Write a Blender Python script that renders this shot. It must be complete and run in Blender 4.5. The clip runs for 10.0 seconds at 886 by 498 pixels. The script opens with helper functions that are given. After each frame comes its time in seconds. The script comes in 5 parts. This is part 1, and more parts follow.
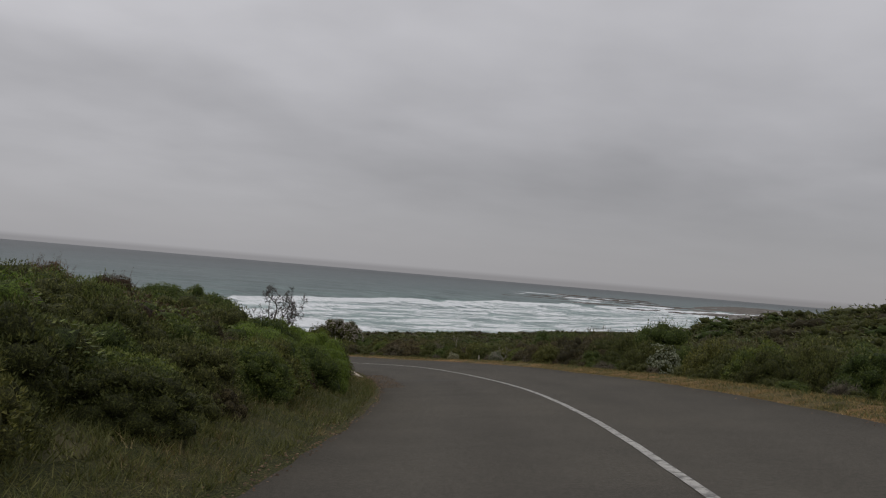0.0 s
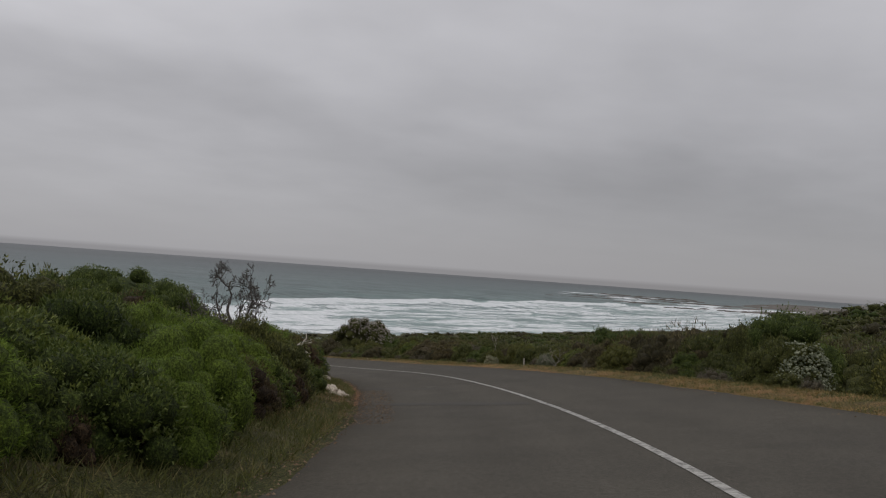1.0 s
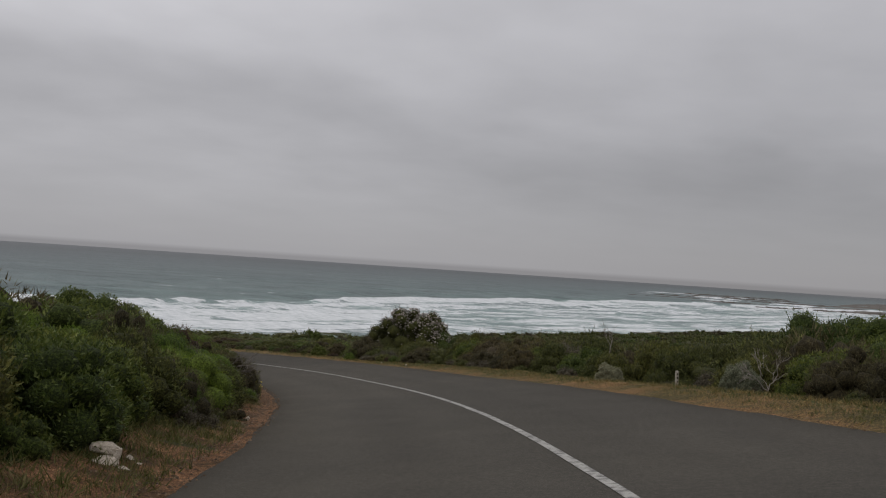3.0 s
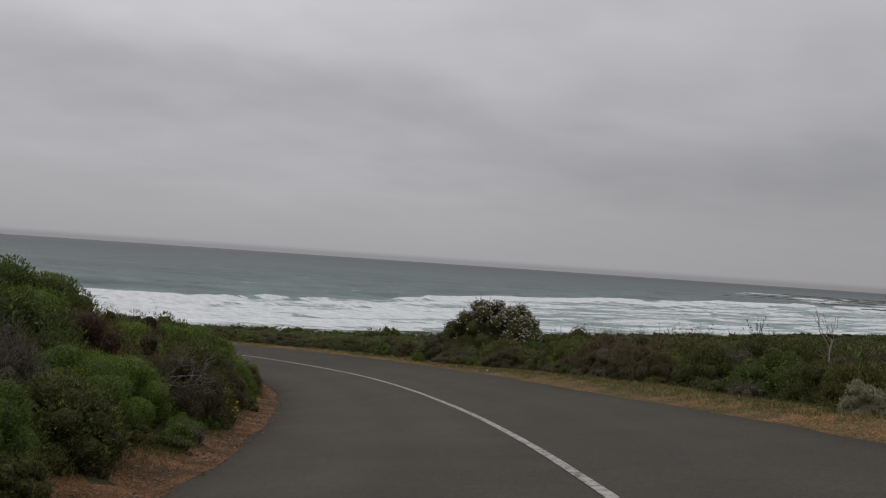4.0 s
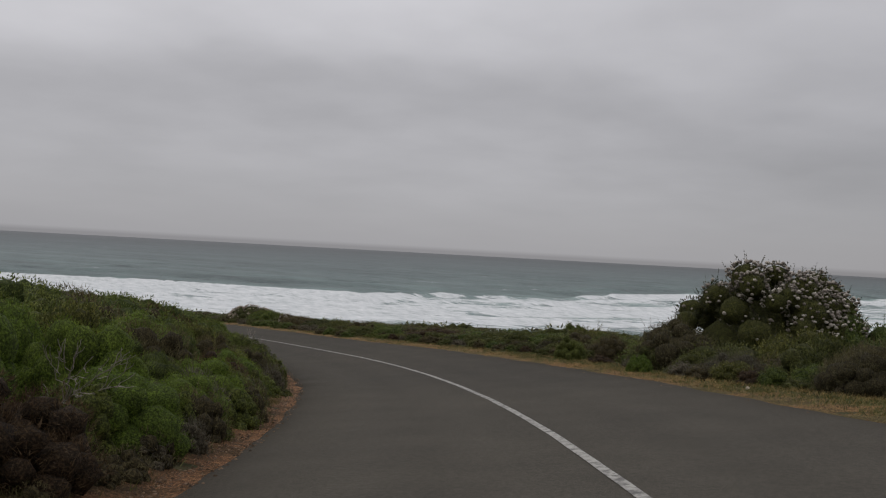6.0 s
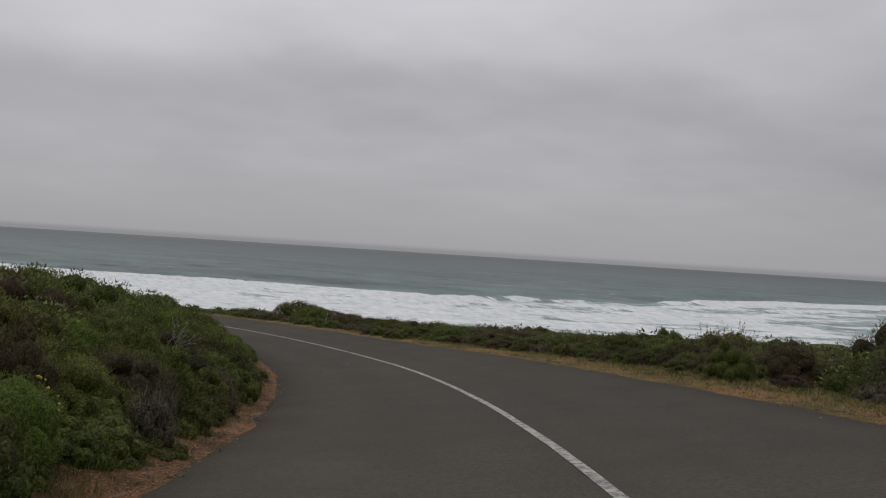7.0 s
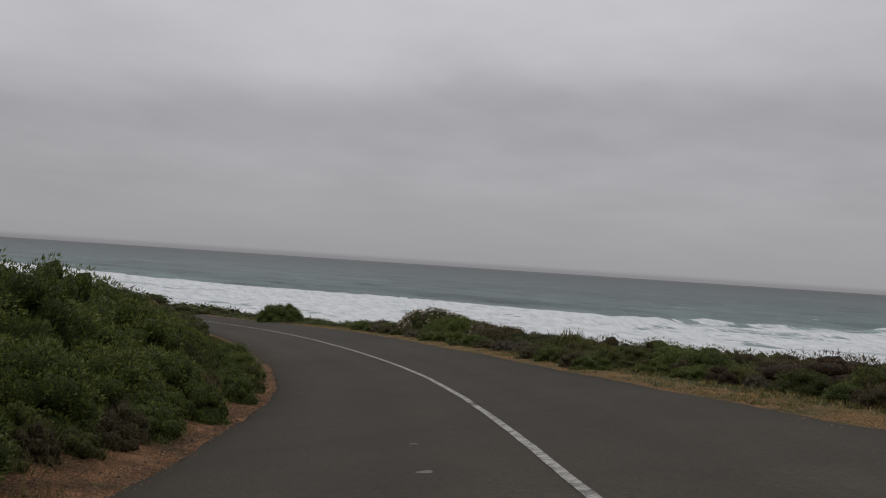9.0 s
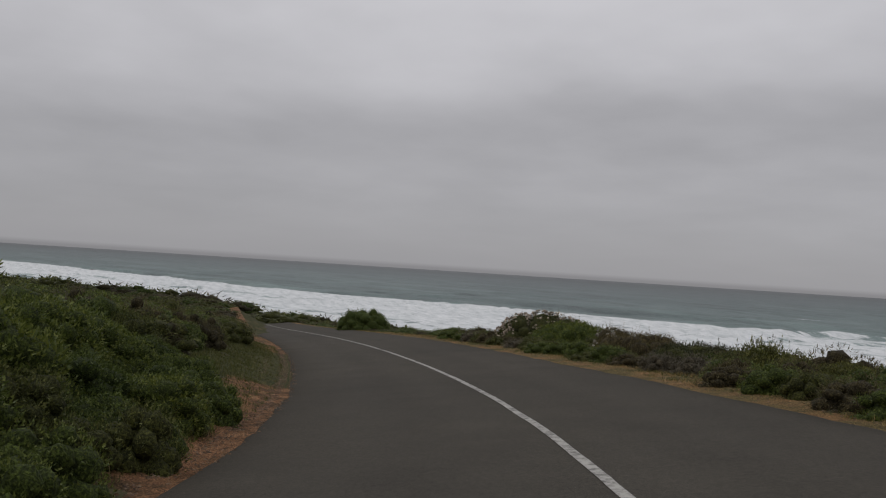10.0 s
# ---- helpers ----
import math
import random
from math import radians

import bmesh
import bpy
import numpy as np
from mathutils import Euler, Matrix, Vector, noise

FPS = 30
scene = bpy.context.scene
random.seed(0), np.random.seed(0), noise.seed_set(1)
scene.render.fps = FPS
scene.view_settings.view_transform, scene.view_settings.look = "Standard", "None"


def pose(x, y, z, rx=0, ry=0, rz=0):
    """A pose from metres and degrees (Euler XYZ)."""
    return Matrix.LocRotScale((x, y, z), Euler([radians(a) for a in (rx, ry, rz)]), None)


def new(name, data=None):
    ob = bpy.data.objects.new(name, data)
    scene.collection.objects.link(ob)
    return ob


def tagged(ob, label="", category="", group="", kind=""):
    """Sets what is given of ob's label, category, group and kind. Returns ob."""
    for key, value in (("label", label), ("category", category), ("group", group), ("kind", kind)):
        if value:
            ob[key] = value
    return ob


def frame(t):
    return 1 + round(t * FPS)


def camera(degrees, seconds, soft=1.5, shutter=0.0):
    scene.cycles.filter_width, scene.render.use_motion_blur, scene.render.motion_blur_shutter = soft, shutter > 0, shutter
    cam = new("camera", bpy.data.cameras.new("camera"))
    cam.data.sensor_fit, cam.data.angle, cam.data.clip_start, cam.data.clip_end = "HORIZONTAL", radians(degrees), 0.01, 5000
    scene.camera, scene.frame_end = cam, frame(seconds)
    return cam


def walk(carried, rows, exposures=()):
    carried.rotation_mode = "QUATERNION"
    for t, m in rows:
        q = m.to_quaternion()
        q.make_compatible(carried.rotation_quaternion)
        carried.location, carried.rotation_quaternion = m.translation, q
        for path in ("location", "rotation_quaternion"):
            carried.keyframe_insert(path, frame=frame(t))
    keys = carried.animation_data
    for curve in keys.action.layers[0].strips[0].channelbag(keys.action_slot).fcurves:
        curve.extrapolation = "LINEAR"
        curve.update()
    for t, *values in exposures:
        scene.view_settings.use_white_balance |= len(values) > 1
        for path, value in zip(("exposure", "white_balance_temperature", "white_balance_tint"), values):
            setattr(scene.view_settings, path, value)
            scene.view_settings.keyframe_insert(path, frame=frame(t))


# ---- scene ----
# ------------------------------------------------------------------ camera
cam = camera(55.19, 10.0, soft=1.15)
# seconds, x, y, z, turn, tilt, lean
PATH = [
    (0, -1.606, 0.137, 0.930, -0.01, 1.58, 4.86),
    (0.5, -1.301, 5.499, 0.483, 1.53, 1.50, 4.76),
    (1, -1.106, 10.687, 0.056, 2.84, 1.46, 4.11),
    (1.5, -1.002, 15.683, -0.358, 3.96, 1.58, 3.57),
    (2, -1.027, 20.568, -0.795, 4.94, 1.50, 3.29),
    (2.2, -1.107, 22.509, -0.977, 5.27, 1.53, 3.36),
    (2.55, -1.331, 25.929, -1.301, 6.23, 1.44, 3.55),
    (2.9, -1.643, 29.353, -1.621, 7.64, 1.22, 3.73),
    (3.3, -2.117, 33.248, -1.989, 9.62, 1.07, 3.88),
    (3.5, -2.406, 35.175, -2.177, 10.71, 1.07, 3.92),
    (4, -3.330, 39.936, -2.669, 13.84, 0.78, 3.90),
    (4.5, -4.496, 44.628, -3.192, 17.00, 0.49, 3.98),
    (5, -5.821, 49.286, -3.741, 20.15, 0.29, 3.57),
    (5.5, -7.433, 53.893, -4.317, 22.96, 0.16, 3.03),
    (5.7, -8.138, 55.727, -4.545, 24.18, 0.13, 3.00),
    (6.05, -9.466, 58.949, -4.938, 26.36, 0.17, 3.13),
    (6.4, -10.902, 62.204, -5.320, 28.40, 0.25, 3.36),
    (6.8, -12.738, 65.879, -5.763, 30.26, 0.24, 3.56),
    (7, -13.733, 67.713, -5.985, 31.00, 0.17, 3.60),
    (7.5, -16.372, 72.229, -6.538, 33.66, 0.37, 3.74),
    (8, -19.216, 76.566, -7.071, 36.49, 0.53, 3.92),
    (8.5, -22.304, 80.762, -7.584, 39.46, 0.66, 4.02),
    (9, -25.648, 84.763, -8.083, 42.64, 0.99, 3.79),
    (9.5, -29.222, 88.584, -8.550, 45.98, 1.32, 3.54),
    (10, -32.913, 92.172, -9.029, 49.52, 1.32, 3.64),
]
walk(cam, [(t, pose(x, y, z, 90 + tilt, 0, turn) @ pose(0, 0, 0, 0, 0, lean))
           for t, x, y, z, turn, tilt, lean in PATH], exposures=[(0.0, 0.0), (7.0, 0.0), (7.8, -0.07), (8.6, -0.1), (9.2, -0.14), (10.0, -0.14)])

# ------------------------------------------------------------------ world and light
SEA_Z = -21.0


def overcast_world():
    """An overcast sky: grey cloud, brighter towards the zenith, over a thin share of clear-sky colour."""
    w = bpy.data.worlds.new("overcast")
    scene.world = w
    w.use_nodes = True
    nt = w.node_tree
    nt.nodes.clear()
    N, K = nt.nodes.new, nt.links.new
    out, bg = N("ShaderNodeOutputWorld"), N("ShaderNodeBackground")
    co, sep = N("ShaderNodeTexCoord"), N("ShaderNodeSeparateXYZ")
    K(co.outputs["Generated"], sep.inputs[0])

    def math_(op, a, b=None, c=None):
        n = N("ShaderNodeMath")
        n.operation = op
        for i, v in enumerate((a, b, c)):
            if v is None:
                continue
            if isinstance(v, (int, float)):
                n.inputs[i].default_value = v
            else:
                K(v, n.inputs[i])
        return n.outputs[0]

    up = math_("MAXIMUM", sep.outputs[2], 0.0)
    den = math_("ADD", up, 0.16)
    flat = N("ShaderNodeCombineXYZ")
    K(math_("DIVIDE", sep.outputs[0], den), flat.inputs[0])
    K(math_("DIVIDE", sep.outputs[1], den), flat.inputs[1])
    n1, n2 = N("ShaderNodeTexNoise"), N("ShaderNodeTexNoise")
    n1.inputs["Scale"].default_value, n1.inputs["Detail"].default_value = 0.62, 4.0
    n2.inputs["Scale"].default_value, n2.inputs["Detail"].default_value = 2.1, 5.0
    n1.inputs["Distortion"].default_value = 0.35
    K(flat.outputs[0], n1.inputs["Vector"])
    K(flat.outputs[0], n2.inputs["Vector"])
    c1 = math_("MULTIPLY_ADD", math_("SUBTRACT", n1.outputs[0], 0.5), 0.62, 1.0)
    c2 = math_("MULTIPLY_ADD", math_("SUBTRACT", n2.outputs[0], 0.5), 0.3, 0.0)
    fade = math_("MINIMUM", math_("MULTIPLY", up, 7.0), 1.0)
    cloud = math_("ADD", math_("MULTIPLY", math_("SUBTRACT", math_("ADD", c1, c2), 1.0), fade), 1.0)
    def curve(value, stops):
        n = N("ShaderNodeValToRGB")
        n.color_ramp.interpolation = "B_SPLINE"
        e = n.color_ramp.elements
        e[0].position, e[0].color = stops[0][0], (*[stops[0][1]] * 3, 1)
        e[1].position, e[1].color = stops[-1][0], (*[stops[-1][1]] * 3, 1)
        for q, g in stops[1:-1]:
            e.new(q).color = (g, g, g, 1)
        K(value, n.inputs[0])
        return n.outputs[0]

    # bearing from 90 degrees west (0) to 50 degrees east (1)
    bearing = math_("MULTIPLY_ADD", math_("ARCTAN2", sep.outputs[0], sep.outputs[1]), 180 / math.pi / 140, 90 / 140)
    base = curve(bearing, [(0.0, 0.25), (0.09, 0.27), (0.21, 0.31), (0.3, 0.31), (0.4, 0.355), (0.47, 0.34), (0.55, 0.33), (0.6, 0.29), (0.645, 0.205), (0.73, 0.2), (0.82, 0.175), (1.0, 0.17)])
    # how far above (+) or below (-) that base, wavy
    above = math_("ADD", math_("SUBTRACT", up, math_("MULTIPLY", base, 0.5)), math_("MULTIPLY", math_("SUBTRACT", n1.outputs[0], 0.5), 0.11))
    band = curve(math_("MULTIPLY_ADD", above, 2.0, 0.4), [(0.0, 0.96), (0.16, 0.97), (0.3, 0.95), (0.38, 0.85), (0.43, 0.84), (0.5, 0.98), (0.6, 1.1), (0.72, 1.06), (1.0, 1.0)])
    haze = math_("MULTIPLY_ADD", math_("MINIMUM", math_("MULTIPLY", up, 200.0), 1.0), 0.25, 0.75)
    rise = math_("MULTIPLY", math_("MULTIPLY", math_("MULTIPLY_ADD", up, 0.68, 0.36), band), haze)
    west = math_("MULTIPLY_ADD", math_("MINIMUM", math_("MAXIMUM", sep.outputs[0], -0.25), 0.36), -0.25, 0.97)
    thick = N("ShaderNodeValToRGB")  # thicker cloud to the north, thinner to the north-west
    e = thick.color_ramp.elements
    e[0].position, e[0].color = 0.0, (0.95, 0.95, 0.95, 1)
    e[1].position, e[1].color = 1.0, (1, 1, 1, 1)
    for q, g in ((0.19, 1.08), (0.33, 1.0), (0.455, 0.88), (0.585, 0.87), (0.71, 1.0)):
        e.new(q).color = (g, g, g, 1)
    K(math_("MULTIPLY_ADD", sep.outputs[0], 0.5, 0.5), thick.inputs[0])
    depth = math_("MULTIPLY_ADD", math_("SUBTRACT", thick.outputs[0], 1.0), math_("MINIMUM", math_("MULTIPLY", up, 5.0), 1.0), 1.0)
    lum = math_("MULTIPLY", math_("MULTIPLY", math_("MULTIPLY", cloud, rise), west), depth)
    grey, sky, mix = N("ShaderNodeCombineColor"), N("ShaderNodeTexSky"), N("ShaderNodeMixRGB")
    K(math_("MULTIPLY", lum, 1.0), grey.inputs[0])
    K(math_("MULTIPLY", lum, 0.988), grey.inputs[1])
    K(math_("MULTIPLY", lum, 1.035), grey.inputs[2])
    sky.sky_type, sky.sun_disc = "NISHITA", False
    sky.sun_elevation, sky.sun_rotation = radians(52), radians(40)
    mul = N("ShaderNodeMixRGB")
    mul.blend_type = "MULTIPLY"
    mul.inputs[0].default_value = 1.0
    mul.inputs[2].default_value = (0.08, 0.08, 0.08, 1)
    K(sky.outputs[0], mul.inputs[1])
    mix.inputs[0].default_value = 0.04
    K(grey.outputs[0], mix.inputs[1])
    K(mul.outputs[0], mix.inputs[2])
    K(mix.outputs[0], bg.inputs[0])
    bg.inputs[1].default_value = 1.0
    K(bg.outputs[0], out.inputs[0])


overcast_world()
sun = new("sun", bpy.data.lights.new("sun", "SUN"))
sun.data.energy, sun.data.angle, sun.data.color = 0.4, radians(40), (1.0, 0.97, 0.93)
sun.matrix_basis = pose(0, 0, 50, 38, 0, -40)

# ------------------------------------------------------------------ the road's line
# the painted line's places, even steps apart along the way
ROAD_NODES = [
    (0.00, 0.00, 0.00), (0.72, 10.61, -0.85), (0.70, 20.65, -1.71), (-0.21, 30.53, -2.65), (-1.95, 40.25, -3.62), (-4.54, 49.70, -4.70), (-8.04, 59.01, -5.84), (-12.60, 68.34, -6.95), (-18.20, 77.28, -8.04), (-24.75, 85.56, -9.05), (-32.08, 93.06, -10.00), (-39.90, 99.80, -10.83), (-48.53, 105.66, -11.52), (-57.75, 111.00, -12.18), (-67.32, 116.06, -12.88), (-77.12, 120.96, -13.63), (-87.10, 125.79, -14.41), (-97.21, 130.55, -15.20), (-107.42, 135.31, -15.98), (-117.68, 140.13, -16.72), (-128.00, 145.01, -17.43), (-138.34, 149.91, -18.12), (-148.70, 154.82, -18.79), (-159.07, 159.72, -19.46)
]
BANK, HALF_RIGHT, HALF_LEFT = 0.107, 3.30, 3.50


def spline(x, y, xq):
    """A natural cubic spline through the rows of y."""
    n, h = len(x), np.diff(x)
    m, r = np.zeros((n, n)), np.zeros((n, y.shape[1]))
    m[0, 0] = m[-1, -1] = 1
    for i in range(1, n - 1):
        m[i, i - 1], m[i, i], m[i, i + 1] = h[i - 1], 2 * (h[i - 1] + h[i]), h[i]
        r[i] = 6 * ((y[i + 1] - y[i]) / h[i] - (y[i] - y[i - 1]) / h[i - 1])
    k = np.linalg.solve(m, r)
    i = np.clip(np.searchsorted(x, xq) - 1, 0, n - 2)
    d, a, b = h[i][:, None], (x[i + 1] - xq)[:, None], (xq - x[i])[:, None]
    return k[i] * a ** 3 / (6 * d) + k[i + 1] * b ** 3 / (6 * d) + (y[i] / d - k[i] * d / 6) * a + (y[i + 1] / d - k[i + 1] * d / 6) * b


NODE_T = np.arange(len(ROAD_NODES)) * 1.0
_t_all = np.r_[[-7.9, -5.95, -4.0, -2.0], NODE_T]
_back = np.array([(-6.6, -83.0, 6.4), (-5.4, -62.5, 4.9), (-3.7, -42.0, 3.3), (-1.8, -21.3, 1.68)])
_p_all = np.r_[_back, np.array(ROAD_NODES)]
RT = np.arange(-7.8, 22.9, 0.04)
RP = spline(_t_all, _p_all, RT)
RD = np.gradient(RP, axis=0)
RL = np.c_[-RD[:, 1], RD[:, 0]] / np.hypot(RD[:, 0], RD[:, 1])[:, None]  # to the left
RS = np.r_[0, np.cumsum(np.linalg.norm(np.diff(RP, axis=0), axis=1))]
RS -= np.interp(0.0, RT, RS)


def half_right(t):
    """Metres from the line to the seaward edge of the asphalt."""
    return np.interp(t, [0, 1, 2.5, 3.4, 4.3, 6, 8, 9.6, 10.8, 12, 14], [3.4, 3.5, 3.65, 3.55, 3.22, 3.25, 3.42, 3.5, 3.1, 3.02, 3.15])


def at(t, l):
    """Places beside the road: at the station t, l metres left of the line, on the road's own tilted plane."""
    t, l = np.atleast_1d(np.asarray(t, float)), np.asarray(l, float)
    p = np.stack([np.interp(t, RT, RP[:, k]) for k in range(3)], -1)
    n = np.stack([np.interp(t, RT, RL[:, k]) for k in range(2)], -1)
    n /= np.linalg.norm(n, axis=1)[:, None]
    return np.c_[p[:, 0] + n[:, 0] * l, p[:, 1] + n[:, 1] * l, p[:, 2] - BANK * l]


def beside(x, y):
    """Station, metres to the left of the line, and the line's height, for places x, y."""
    x, y = np.ravel(x), np.ravel(y)
    ts, ls, zs = np.empty(len(x)), np.empty(len(x)), np.empty(len(x))
    for a in range(0, len(x), 4000):
        dx, dy = x[a:a + 4000, None] - RP[None, :, 0], y[a:a + 4000, None] - RP[None, :, 1]
        j = (dx * dx + dy * dy).argmin(1)
        r = np.arange(len(j))
        d = np.hypot(dx[r, j], dy[r, j])
        ls[a:a + 4000] = d * np.sign(dx[r, j] * RL[j, 0] + dy[r, j] * RL[j, 1])
        ts[a:a + 4000], zs[a:a + 4000] = RT[j], RP[j, 2]
    return ts, ls, zs


# the shore line, from west to north-east
SHORE = np.array([(-2200, -900), (-1300, -300), (-760, 20), (-500, 118), (-345, 140), (-243, 160), (-180, 182), (-95, 216), (-40, 264), (0, 308),
                  (42, 362), (140, 486), (290, 660), (560, 900), (1200, 1400)], float)
_bt = np.r_[0, np.cumsum(np.linalg.norm(np.diff(SHORE, axis=0), axis=1))]
BU = np.arange(0, _bt[-1], 4.0)
BP = spline(_bt, SHORE, BU)
BD = np.gradient(BP, axis=0)
BN = np.c_[-BD[:, 1], BD[:, 0]] / np.hypot(BD[:, 0], BD[:, 1])[:, None]  # out to sea
SURF_U = _bt[[0, 3, 5, 7, 8, 10, 11, 12, 14]]
SURF_W = [90, 85, 85, 95, 115, 165, 200, 230, 260]  # how far out the outer breakers stand


def offshore(x, y):
    """Metres along the coast, and out to sea from the shore line, for places x, y."""
    x, y = np.ravel(x), np.ravel(y)
    us, vs = np.empty(len(x)), np.empty(len(x))
    for a in range(0, len(x), 4000):
        dx, dy = x[a:a + 4000, None] - BP[None, :, 0], y[a:a + 4000, None] - BP[None, :, 1]
        j = (dx * dx + dy * dy).argmin(1)
        r = np.arange(len(j))
        us[a:a + 4000] = BU[j]
        side = dx[r, j] * BN[j, 0] + dy[r, j] * BN[j, 1]
        vs[a:a + 4000] = np.hypot(dx[r, j], dy[r, j]) * np.sign(side)
    return us, vs


def waves(x, y, scale, seed=0, octaves=4):
    """Smooth value noise in the plane, about -1 to 1."""
    x, y, out, amp = np.asarray(x, float) / scale, np.asarray(y, float) / scale, 0.0, 1.0
    for o in range(octaves):
        xi, yi = np.floor(x).astype(np.int64), np.floor(y).astype(np.int64)
        fx, fy = x - xi, y - yi
        fx, fy = fx * fx * (3 - 2 * fx), fy * fy * (3 - 2 * fy)

        def h(i, j):
            k = (i * 374761393 + j * 668265263 + (seed + o * 17) * 1442695041) & 0x7FFFFFFF
            k = ((k ^ (k >> 13)) * 1274126177) & 0x7FFFFFFF
            return ((k ^ (k >> 16)) & 0xFFFF) / 32767.5 - 1
        out = out + amp * ((h(xi, yi) * (1 - fx) + h(xi + 1, yi) * fx) * (1 - fy) + (h(xi, yi + 1) * (1 - fx) + h(xi + 1, yi + 1) * fx) * fy)
        x, y, amp = x * 2.03 + 7.1, y * 2.03 + 3.7, amp * 0.5
    return out / 1.6


def smooth(a, b, v):
    k = np.clip((v - a) / (b - a), 0, 1)
    return k * k * (3 - 2 * k)


def ground_z(x, y):
    """The height of the land: tilted road bed, low bank on the inland side, a fall to the shore on the other."""
    x, y = np.ravel(np.asarray(x, float)), np.ravel(np.asarray(y, float))
    t, l, zr = beside(x, y)
    u, v = offshore(x, y)
    dc = np.maximum(-v, 0.0)
    rough = waves(x, y, 9.0, 3) * 0.22
    # inland, left of the road
    le = np.maximum(l - HALF_LEFT, 0)
    zl = zr - BANK * HALF_LEFT - 0.05 + 1.6 * (1 - np.exp(-np.maximum(le - 0.5, 0) / 5.0)) * smooth(-4, 3, 24 - t) + 0.012 * np.clip(le - 30, 0, 150)
    # the seaward side
    hr = half_right(t)
    re = np.maximum(-l - hr, 0)
    edge = zr + BANK * hr - 0.04
    fr = (re / (re + dc + 1e-6)) ** (1 + 0.35 * smooth(7, 9, t) * smooth(16, 13, t))
    zs = edge * (1 - fr) + (SEA_Z - 0.4) * fr - 0.2 * smooth(3.0, 7, re) + 0.07 * np.minimum(re, 2.0) * smooth(14, 4, re) + 0.2 * smooth(0.1, 1.4, re) * smooth(16, 5, re) * smooth(8.0, 6.0, t)
    z = np.where(l > 0, zl, zs)
    side = np.where(l > 0, le, re)
    z = z + rough * smooth(0.8, 4, side) + waves(x, y, 60.0, 9) * 1.0 * smooth(30, 120, side)
    # a dune hill to the east
    z = z + 10.0 * np.exp(-(((x - 190) / 80) ** 2 + ((y - 330) / 60) ** 2))
    # a scrub-covered rise close by on the seaward side
    z = z + np.where(l < 0, 19.5 * np.exp(-((x - 80) ** 2 + (y - 80) ** 2) / 45.0 ** 2), 0.0) * smooth(4, 16, side)
    z = z + 4.0 * np.exp(-((x - 40) ** 2 + (y - 115) ** 2) / 14.0 ** 2)
    # inland of everything the land follows the coast
    z = np.where(l > 0, np.maximum(z, np.where(dc > 0, SEA_Z + np.minimum(dc, 60) * 0.10, -99)), z)
    # beach and sea floor
    beach = SEA_Z + 0.05 - 0.035 * v
    k = smooth(-22, -4, v)
    z = np.where(v > -22, z * (1 - k) + np.minimum(z, beach) * k, z)
    z = np.where(v > -4, np.maximum(beach, SEA_Z - 6), z)
    # under the asphalt
    inside = (l < HALF_LEFT + 0.15) & (l > -hr - 0.15) & (t > RT[0] + 0.1) & (t < RT[-1] - 0.1)
    return np.where(inside, zr - BANK * l - 0.16, z)

# ------------------------------------------------------------------ materials
def material(name, rough=0.8, spec=0.3):
    m = bpy.data.materials.new(name)
    m.use_nodes = True
    b = m.node_tree.nodes["Principled BSDF"]
    b.inputs["Roughness"].default_value = rough
    b.inputs["Specular IOR Level"].default_value = spec
    return m, m.node_tree, b


def node(nt, kind, **sets):
    n = nt.nodes.new(kind)
    for key, value in sets.items():
        n.inputs[key.replace("_", " ")].default_value = value
    return n


def noise_tex(nt, co, scale, detail=4.0, rough=0.55):
    n = node(nt, "ShaderNodeTexNoise", Scale=scale, Detail=detail, Roughness=rough)
    nt.links.new(co, n.inputs["Vector"])
    return n.outputs[0]


def ramp(nt, fac, stops):
    r = nt.nodes.new("ShaderNodeValToRGB")
    e = r.color_ramp.elements
    e[0].position, e[0].color = stops[0][0], (*stops[0][1], 1)
    e[1].position, e[1].color = stops[-1][0], (*stops[-1][1], 1)
    for p, c in stops[1:-1]:
        e.new(p).color = (*c, 1)
    nt.links.new(fac, r.inputs[0])
    return r.outputs[0]


def mixed(nt, fac, a, b, blend="MIX"):
    m = nt.nodes.new("ShaderNodeMixRGB")
    m.blend_type = blend
    for i, v in enumerate((fac, a, b)):
        if isinstance(v, (int, float)):
            m.inputs[i].default_value = v
        elif isinstance(v, tuple):
            m.inputs[i].default_value = (*v, 1)
        else:
            nt.links.new(v, m.inputs[i])
    return m.outputs[0]


def bumped(nt, b, height, strength, distance):
    n = node(nt, "ShaderNodeBump", Strength=strength, Distance=distance)
    nt.links.new(height, n.inputs["Height"])
    nt.links.new(n.outputs[0], b.inputs["Normal"])


def place_of(nt):
    return nt.nodes.new("ShaderNodeTexCoord").outputs["Object"]


